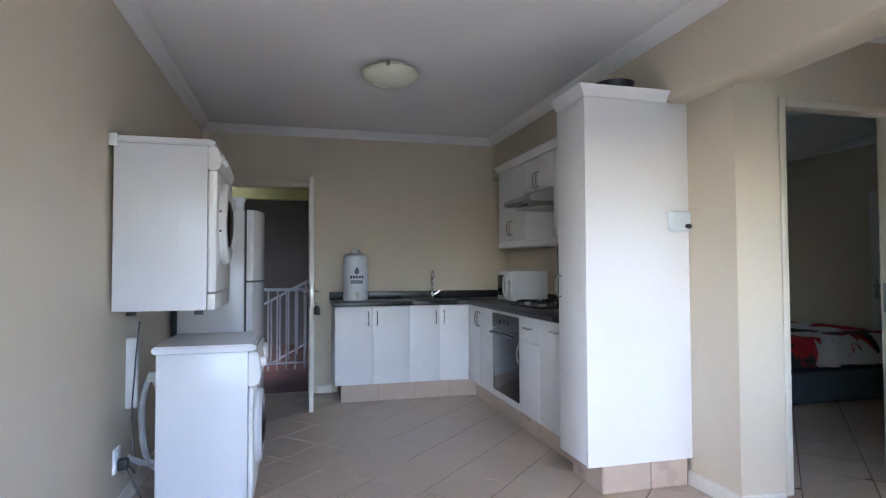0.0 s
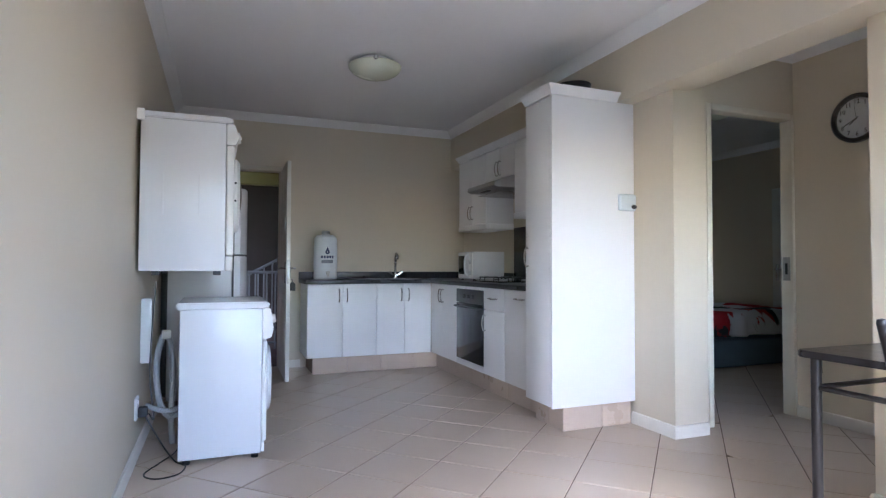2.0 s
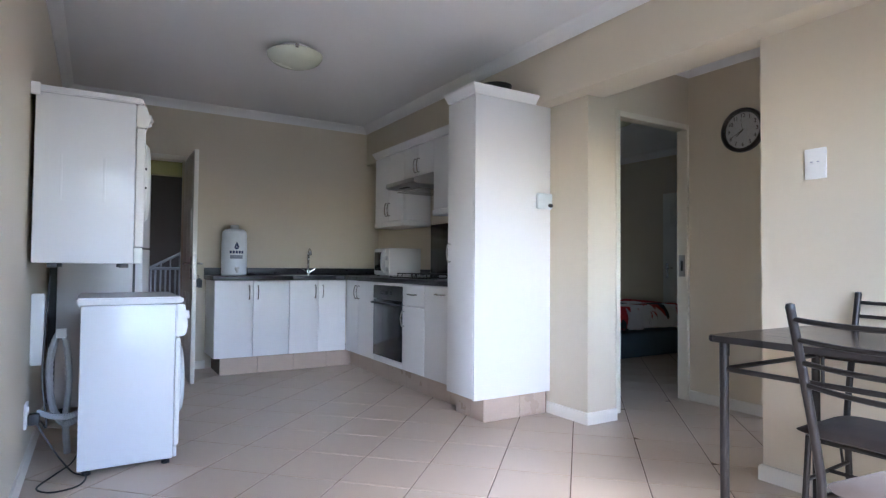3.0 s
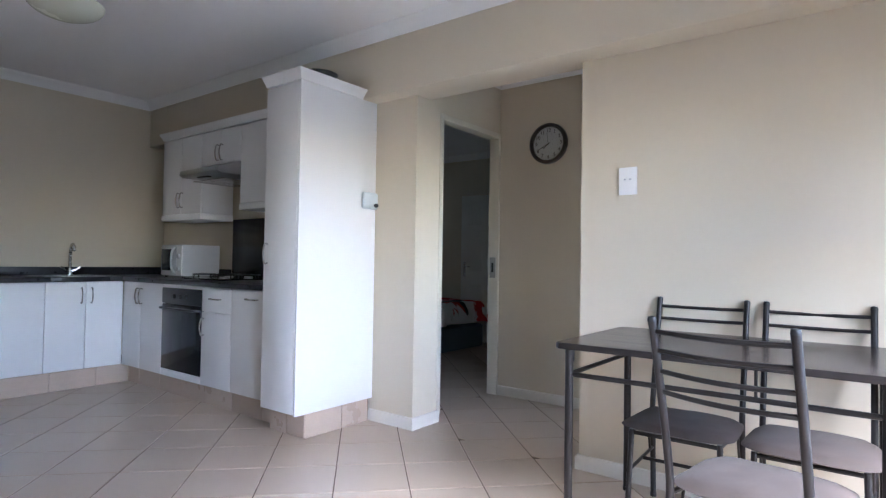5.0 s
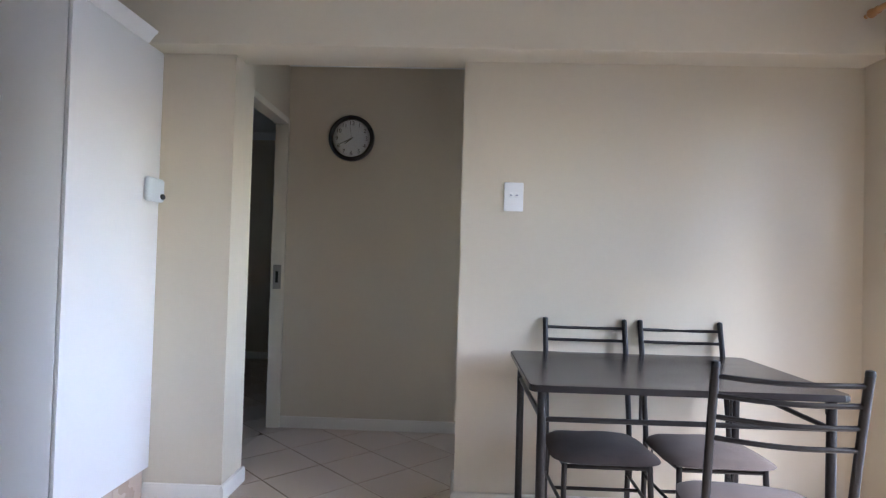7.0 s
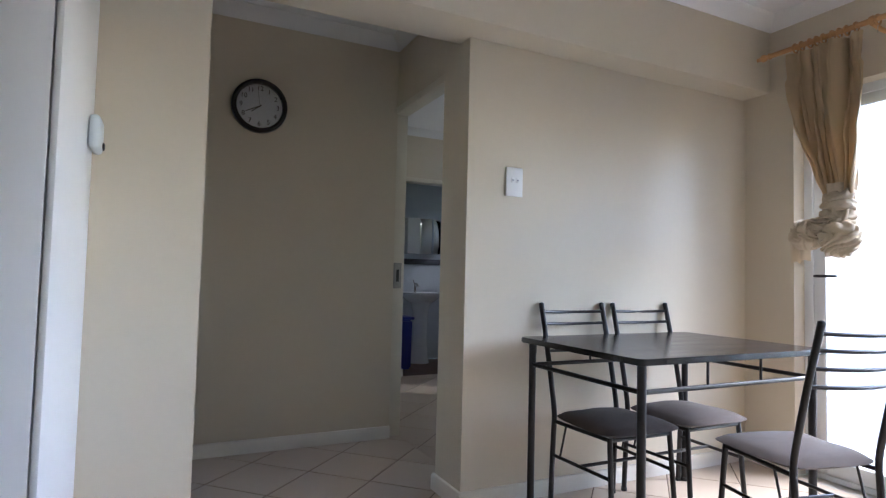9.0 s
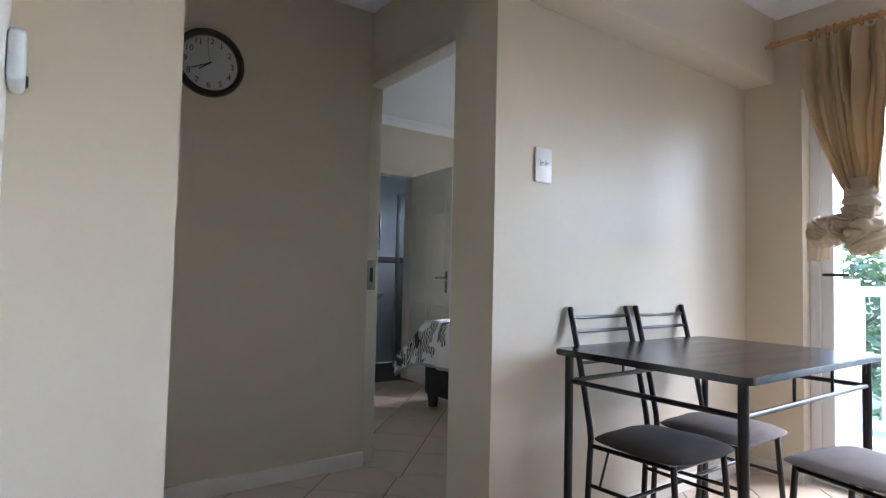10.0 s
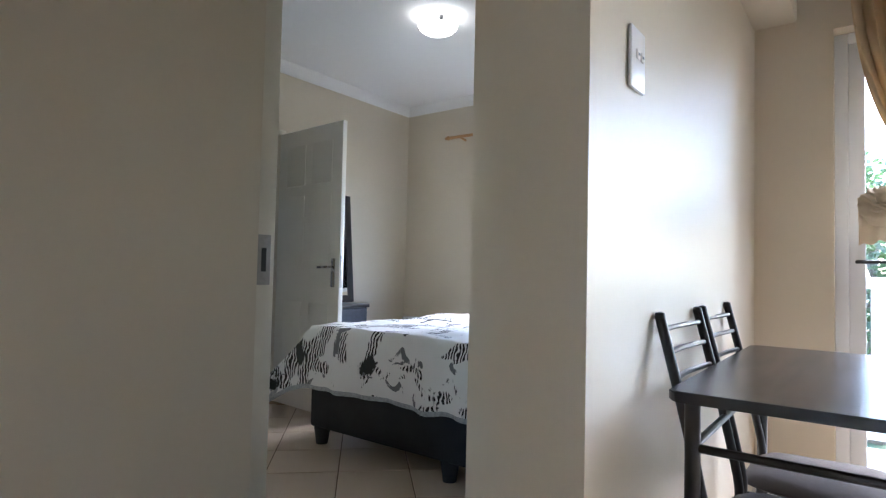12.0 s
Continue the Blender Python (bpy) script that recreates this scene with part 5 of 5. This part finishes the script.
def crumple(c, radii, axis, seed, folds=5.0, depth=0.34, n=72, m=48):
    """A bundle of cloth: a round lump with creases sweeping round it."""
    bm = bmesh.new()
    ax = Vector(axis).normalized()
    c = Vector(c)
    rings = []
    for i in range(m + 1):
        th = math.pi * (0.012 + 0.976 * i / m)
        ring = []
        for j in range(n):
            ph = 2 * math.pi * j / n
            d = Vector((math.sin(th) * math.cos(ph), math.sin(th) * math.sin(ph), math.cos(th)))
            w = noise.noise_vector(d * 1.3 + Vector((seed, 0, 0))) * 0.5
            q = d.dot(ax) + w.x
            side = d.cross(ax).length + w.y
            crease = abs(math.sin(folds * (q + 0.45 * side * side) * 1.6 + seed))
            f = 1 + depth * (crease ** 0.6 - 0.6) + 0.16 * noise.noise(d * 1.7 + Vector((0, seed, 0))) + 0.05 * noise.noise(d * 7 + Vector((seed, seed, 0)))
            ring.append(bm.verts.new(c + Vector((d.x * radii[0], d.y * radii[1], d.z * radii[2])) * f))
        rings.append(ring)
    for a, b in zip(rings, rings[1:]):
        for j in range(n):
            bm.faces.new((a[j], b[j], b[(j + 1) % n], a[(j + 1) % n]))
    bm.faces.new(rings[0])
    bm.faces.new(rings[-1][::-1])
    return bm


def neck_loop(z, r, thick, tilt, seed):
    pts = [(2.135 + r * math.cos(a), RY + 0.015 + 0.8 * r * math.sin(a), z + tilt * math.cos(a + seed)) for a in [k * math.pi / 5 for k in range(11)]]
    return cloth_roll(pts, [thick] * 11, 4, 0.16, seed)


part("neck", cloth_roll([(2.14, RY, 1.52), (2.138, RY + 0.01, 1.45), (2.13, RY + 0.02, 1.38), (2.12, RY + 0.03, 1.30)], [0.058, 0.055, 0.06, 0.07], 6, 0.16, 1), "lining", cu, "pale lining wrapped round the neck", angle=80)
for z, rr, th, tl, sd in ((1.462, 0.045, 0.030, 0.012, 2), (1.418, 0.05, 0.032, -0.01, 4), (1.372, 0.052, 0.032, 0.016, 7)):
    part("wrap", neck_loop(z, rr, th, tl, sd), "lining", cu, angle=80)
part("knot", crumple((2.105, RY + 0.065, 1.245), (0.088, 0.075, 0.092), (0.5, 0.3, 0.8), 2.3, 5.5), "lining", cu, "knotted bundle of pale lining", angle=80)
part("knot", crumple((2.27, RY + 0.045, 1.275), (0.082, 0.06, 0.075), (0.75, 0.2, -0.5), 5.1, 6.0), "lining", cu, angle=80)
part("knot", crumple((2.175, RY + 0.05, 1.315), (0.09, 0.065, 0.05), (0.2, 0.3, 0.9), 8.4, 5.0), "lining", cu, angle=80)
bm = bmesh.new()
rows = []
for i in range(13):
    f = i / 12
    rows.append([bm.verts.new((2.365 - u * (0.10 - 0.012 * f) - 0.006 * f, RY + 0.045 + 0.013 * math.sin(u * 9 + f * 2) - 0.01 * f, 1.31 - f * 0.19 + 0.02 * u + 0.006 * math.sin(u * 11) * f)) for u in [j / 14 for j in range(15)]])
for a, b in zip(rows, rows[1:]):
    for j in range(14):
        bm.faces.new((a[j], a[j + 1], b[j + 1], b[j]))
thicken(bm, 0.004)
part("tail", bm, "lining", cu, "loose hem hanging from the knot", angle=60)

# ---- second bedroom ----
wn = thing("window_bedroom", "white framed bedroom window", "window", kind="structure")
for lo, hi in (((3.5, BY - 0.14, 0.95), (3.55, BY - 0.08, 2.1)), ((5.0, BY - 0.14, 0.95), (5.05, BY - 0.08, 2.1)), ((3.55, BY - 0.14, 0.95), (5.0, BY - 0.08, 1.0)), ((3.55, BY - 0.14, 2.05), (5.0, BY - 0.08, 2.1)), ((4.25, BY - 0.135, 1.0), (4.29, BY - 0.085, 2.05))):
    part("frame_bar", B(lo, hi, 0.004), "alu", wn)
for a, b in ((3.55, 4.25), (4.29, 5.0)):
    p = part("pane", B((a, BY - 0.113, 1.0), (b, BY - 0.107, 2.05)), "glass", wn)
    p.visible_shadow = False
rod2 = thing("bedroom_curtain_rod", "varnished pine curtain rod over the bedroom window", "curtain rod")
part("pole", tube(bmesh.new(), [(3.45, BY + 0.08, 2.26), (5.38, BY + 0.08, 2.26)], 0.014, 10), "pine", rod2)
part("finial", lathe(bmesh.new(), [(0.014, 0), (0.018, 0.006), (0.010, 0.018), (0.022, 0.04), (0.010, 0.075), (0, 0.09)], 14, pose(5.38, BY + 0.08, 2.26, 0, 90, 0)), "pine", rod2)
for x in (3.55, 5.28):
    part("bracket", tube(bmesh.new(), [(x, BY + 0.001, 2.24), (x, BY + 0.08, 2.25)], 0.011, 8), "pine", rod2)

bd2 = thing("double_bed", "double bed with a black base and black feet", "bed")
bx0, bx1, by0, by1 = 3.55, 4.95, -1.15, 0.73
part("base", B((bx0, by0, 0.10), (bx1, by1, 0.40), 0.02, 3), "bed_black", bd2)
for x in (bx0 + 0.10, 3.955, bx1 - 0.06):
    for y in (by0 + 0.1, by1 - 0.05):
        part("foot", lathe(bmesh.new(), [(0, 0.001), (0.034, 0.001), (0.05, 0.11), (0, 0.11)], 14, pose(x, y, 0)), "bed_black", bd2)
part("mattress", B((bx0 + 0.01, by0, 0.401), (bx1 - 0.01, by1 - 0.01, 0.62), 0.05, 3), "ceramic", bd2)


def duvet(name, x0, x1, y0, y1, ztop, zhem, material, label, overhang, corner=0.0, seed=1, flare=0.05):
    """A quilt lying on a bed: a crowned top and skirts that hang down on all sides."""
    bm = bmesh.new()
    n, m2 = 64, 72
    grid = []
    for i in range(n + 1):
        row = []
        for j in range(m2 + 1):
            u, v = -0.26 + 1.52 * i / n, -0.22 + 1.44 * j / m2
            du, dv = max(0, -u, u - 1), max(0, -v, v - 1)
            uc, vc = min(1, max(0, u)), min(1, max(0, v))
            x, y = x0 + uc * (x1 - x0), y0 + vc * (y1 - y0)
            d = max(du * 1.1, dv * 1.4)
            drop = min(1.0, d / 0.30)
            out = overhang * math.sin(min(1, drop * 1.6) * math.pi / 2)
            fold = 0.022 * drop * math.sin((x + y) * 17 + 2 * math.sin(x * 5)) + 0.012 * drop * math.sin((x - y) * 31)
            if du:
                x += math.copysign(out + fold, u - 0.5)
            if dv:
                y += math.copysign(out + fold, v - 0.5)
            both = min(1, du * dv * 60)
            z = ztop - (ztop - zhem) * drop ** 1.15 - corner * both
            x += math.copysign(flare, u - 0.5) * both
            y += math.copysign(0.07, v - 0.5) * both
            z += 0.022 * noise.noise(Vector((x * 3, y * 3, seed))) * (1 - drop * 0.5) + 0.008 * noise.noise(Vector((x * 9, y * 9, seed)))
            row.append(bm.verts.new((x, y, z)))
        grid.append(row)
    band = bmesh.new()
    for i in range(n):
        for j in range(m2):
            q = (grid[i][j], grid[i + 1][j], grid[i + 1][j + 1], grid[i][j + 1])
            if min(i, n - 1 - i) < 1 or min(j, m2 - 1 - j) < 1:
                band.faces.new([band.verts.new(v.co) for v in q])
            else:
                bm.faces.new(q)
    bmesh.ops.remove_doubles(band, verts=band.verts, dist=0.0001)
    bmesh.ops.delete(bm, geom=[v for v in bm.verts if not v.link_faces], context="VERTS")
    thicken(bm, 0.012)
    thicken(band, 0.012)
    ob = thing(name, label, "duvet")
    part("cover", bm, material, ob, angle=70)
    part("hem", band, "print_check" if material == "print_bw" else material, ob, "narrow checked hem" if material == "print_bw" else "", angle=70)
    return ob


dv = duvet("duvet", bx0, bx1, by0 + 0.25, by1, 0.68, 0.33, "print_bw", "white cotton duvet with a black striped print", 0.045, corner=0.12, seed=2, flare=0.2)
pw = thing("pillow", "white pillow at the head of the bed", "pillow")
part("cushion", B((3.7, -1.13, 0.64), (4.3, -0.78, 0.78), 0.06, 3), "print_bw", pw)
ds = thing("dresser", "dark blue-black wicker chest of drawers", "dresser")
part("body", B((5.64, -0.43, 0.03), (5.96, 0.12, 0.715), 0.006), "wicker", ds)
part("top", B((5.625, -0.445, 0.716), (5.96, 0.13, 0.745), 0.006), "dark_wood", ds)
for k in range(3):
    part("drawer", B((5.626, -0.41, 0.06 + k * 0.22), (5.641, 0.10, 0.265 + k * 0.22), 0.006), "wicker", ds)
mr = thing("mirror", "tall mirror in a dark wooden frame leaning on the wall", "mirror", at=pose(5.85, -0.18, 0.747, 0, 5, 0))
for lo, hi in (((0, -0.30, 0), (0.03, -0.24, 0.92)), ((0, 0.24, 0), (0.03, 0.30, 0.92)), ((0, -0.24, 0), (0.03, 0.24, 0.06)), ((0, -0.24, 0.86), (0.03, 0.24, 0.92))):
    part("frame_bar", B(lo, hi, 0.006), "dark_wood", mr)
part("glass", B((0.010, -0.24, 0.06), (0.016, 0.24, 0.86)), "mirror", mr, "silvered mirror glass")
ht = thing("radiator", "white finned oil radiator near the bedroom corner", "radiator")
for k in range(8):
    part("fin", B((5.38 + k * 0.05, -1.15, 0.08), (5.41 + k * 0.05, -1.0, 0.60), 0.012), "appliance", ht)
part("manifold", tube(bmesh.new(), [(5.38, -1.075, 0.13), (5.76, -1.075, 0.13)], 0.02, 8), "appliance", ht)
part("foot", B((5.40, -1.2, 0.001), (5.44, -0.95, 0.08), 0.006), "black_plastic", ht)
part("foot", B((5.70, -1.2, 0.001), (5.74, -0.95, 0.08), 0.006), "black_plastic", ht)

# ---- bathroom ----
bs = thing("basin", "white ceramic pedestal basin with a chrome tap", "basin", at=pose(6.80, 0.37, 0))
bm = lathe(bmesh.new(), [(0.05, 0.70), (0.16, 0.74), (0.25, 0.82), (0.265, 0.85), (0.25, 0.855), (0.20, 0.84), (0.13, 0.78), (0, 0.765)], 28, Matrix.Diagonal((0.85, 1.05, 1, 1)))
part("bowl", bm, "ceramic", bs)
part("pedestal", lathe(bmesh.new(), [(0, 0.001), (0.12, 0.001), (0.11, 0.05), (0.085, 0.30), (0.095, 0.62), (0.13, 0.74), (0, 0.745)], 20), "ceramic", bs)
part("tap", tube(bmesh.new(), spline([(0.19, 0, 0.84), (0.19, 0, 0.92), (0.16, 0, 0.955), (0.09, 0, 0.93)], 5), 0.014, 8), "chrome", bs)
part("tap_lever", tube(bmesh.new(), [(0.19, 0, 0.93), (0.17, 0.03, 0.985), (0.13, 0.05, 1.0)], 0.008, 8), "chrome", bs)
cbm = thing("mirror_cabinet", "mirrored bathroom cabinet over the basin", "bathroom cabinet")
part("body", B((6.93, 0.06, 1.33), (7.049, 0.51, 1.78), 0.006), "ceramic", cbm)
part("mirror_door", B((6.918, 0.062, 1.335), (6.929, 0.35, 1.775), 0.002), "mirror", cbm)
structure("bathroom_border", B((7.040, -0.83, 1.20), (7.0495, 1.64, 1.27), 0.002), "border_tile", "dark tile border round the bathroom wall", "tile border")
lb = thing("laundry_basket", "tall royal blue plastic laundry basket", "laundry basket")
bm = bmesh.new()
prism(bm, [(6.34, 0.66), (6.62, 0.66), (6.62, 0.92), (6.34, 0.92)], lambda a, b: Vector((a + (0.02 if a < 6.5 else -0.02), b, 0.001)), lambda a, b: Vector((a, b, 0.56)))
bmesh.ops.bevel(bm, geom=bm.edges[:], offset=0.02, segments=2, affect="EDGES")
part("tub", bm, "blue_plastic", lb)
part("lid", B((6.325, 0.645, 0.56), (6.635, 0.935, 0.59), 0.01), "blue_plastic", lb)
sc = thing("shower_screen", "grey framed shower screen", "shower screen")
for y in (0.0, -0.55):
    part("upright", B((6.60, y - 0.02, 0.02), (6.63, y + 0.02, 1.95), 0.004), "steel", sc)
p = part("pane", B((6.612, -0.53, 0.05), (6.618, -0.02, 1.92)), "glass", sc)
part("head", B((6.60, -0.57, 1.95), (6.63, 0.02, 1.98), 0.004), "steel", sc)

# ---- first bedroom ----
b1 = thing("single_bed", "bed with a teal-grey base in the dark bedroom", "bed")
part("base", B((4.35, 4.75, 0.012), (6.12, 6.35, 0.30), 0.02, 3), "bed_teal", b1)
part("mattress", B((4.36, 4.96, 0.301), (6.11, 6.34, 0.50), 0.05, 3), "ceramic", b1)
for x in (4.45, 6.02):
    for y in (5.03, 6.27):
        part("caster", lathe(bmesh.new(), [(0, 0.001), (0.025, 0.001), (0.025, 0.014), (0, 0.014)], 10, pose(x, y, 0)), "black_plastic", b1)
duvet("duvet", 4.36, 6.10, 4.77, 6.33, 0.60, 0.34, "print_red", "white duvet with a bold red and black print", 0.03, corner=0.04, seed=5)

# ---- floors: tiles laid diagonally ----
PITCH, GAP = 0.3625, 0.006


def clip(poly, rect):
    x0, y0, x1, y1 = rect
    for ax, lim, sg in ((0, x0, 1), (0, x1, -1), (1, y0, 1), (1, y1, -1)):
        out = []
        for p, q in zip(poly, poly[1:] + poly[:1]):
            a, b = sg * (p[ax] - lim), sg * (q[ax] - lim)
            if a >= 0:
                out.append(p)
            if (a >= 0) != (b >= 0):
                t = a / (a - b)
                out.append((p[0] + (q[0] - p[0]) * t, p[1] + (q[1] - p[1]) * t))
        poly = out
        if len(poly) < 3:
            return []
    return poly


def tile_bm(poly):
    """One tile: its outline at the foot, a small rounded arris, a flat top at z = 0."""
    bm = bmesh.new()
    cx, cy = sum(p[0] for p in poly) / len(poly), sum(p[1] for p in poly) / len(poly)
    s = 1 - 0.003 / (PITCH / 2)
    lo = [bm.verts.new((p[0], p[1], -0.008)) for p in poly]
    mi = [bm.verts.new((p[0], p[1], -0.0018)) for p in poly]
    hi = [bm.verts.new((cx + (p[0] - cx) * s, cy + (p[1] - cy) * s, 0)) for p in poly]
    n = len(poly)
    for a, b in ((lo, mi), (mi, hi)):
        for k in range(n):
            bm.faces.new((a[k], a[(k + 1) % n], b[(k + 1) % n], b[k]))
    bm.faces.new(hi)
    return bm


FULL = []


def tiled_floor(name, rect, origin, label):
    x0, y0, x1, y1 = rect
    fl = structure(name, B((x0, y0, -0.12), (x1, y1, -0.0035)), "grout", label, "floor")
    h = (PITCH - GAP) / 2 * math.sqrt(2)
    step = PITCH / math.sqrt(2)
    reach = int((x1 - x0 + y1 - y0) / step) + 4
    for i in range(-reach, reach):
        for j in range(-reach, reach):
            cx, cy = origin[0] + (i + j) * step, origin[1] + (i - j) * step
            if cx < x0 - h or cx > x1 + h or cy < y0 - h or cy > y1 + h:
                continue
            poly = [(cx + h, cy), (cx, cy + h), (cx - h, cy), (cx, cy - h)]
            cut = clip(poly, rect)
            if len(cut) < 3:
                continue
            area = abs(sum(p[0] * q[1] - q[0] * p[1] for p, q in zip(cut, cut[1:] + cut[:1]))) / 2
            if area < 0.0015:
                continue
            if area > 2 * h * h * 0.999:
                if not FULL:
                    o = part("tile", tile_bm([(h, 0), (0, h), (-h, 0), (0, -h)]), "tile", fl, angle=20)
                    FULL.append(o.data)
                else:
                    o = new("tile", FULL[0])
                    o.parent = fl
                o.location = (cx, cy, 0)
            else:
                o = part("tile", tile_bm(cut), "tile", fl, angle=20)
    return fl


OX, OY = 2.205, 2.970
tiled_floor("floor", (XW, 0.0, 2.75, YN + 0.12), (OX, OY), "beige ceramic floor tiles laid diagonally")
tiled_floor("floor_hall", (2.75, 1.76, 4.03, 3.26), (OX, OY), "beige ceramic floor tiles of the hall")
tiled_floor("floor_second_bedroom", (3.01, BY, 6.0, 1.76), (4.72, 0.43), "beige ceramic floor tiles of the bedroom")
tiled_floor("floor_first_bedroom", (2.94, 3.26, 6.5, 7.0), (OX, OY), "beige ceramic floor tiles of the dark bedroom")
structure("floor_bathroom", B((6.0, -0.83, -0.12), (7.05, 1.64, -0.002)), "landing_floor", "dull brown bathroom floor", "floor")
structure("sill_balcony", B((WX0, -0.22, -0.1), (WX1, 0.0, -0.004)), "balcony_tile", "pale threshold under the balcony door", "sill")
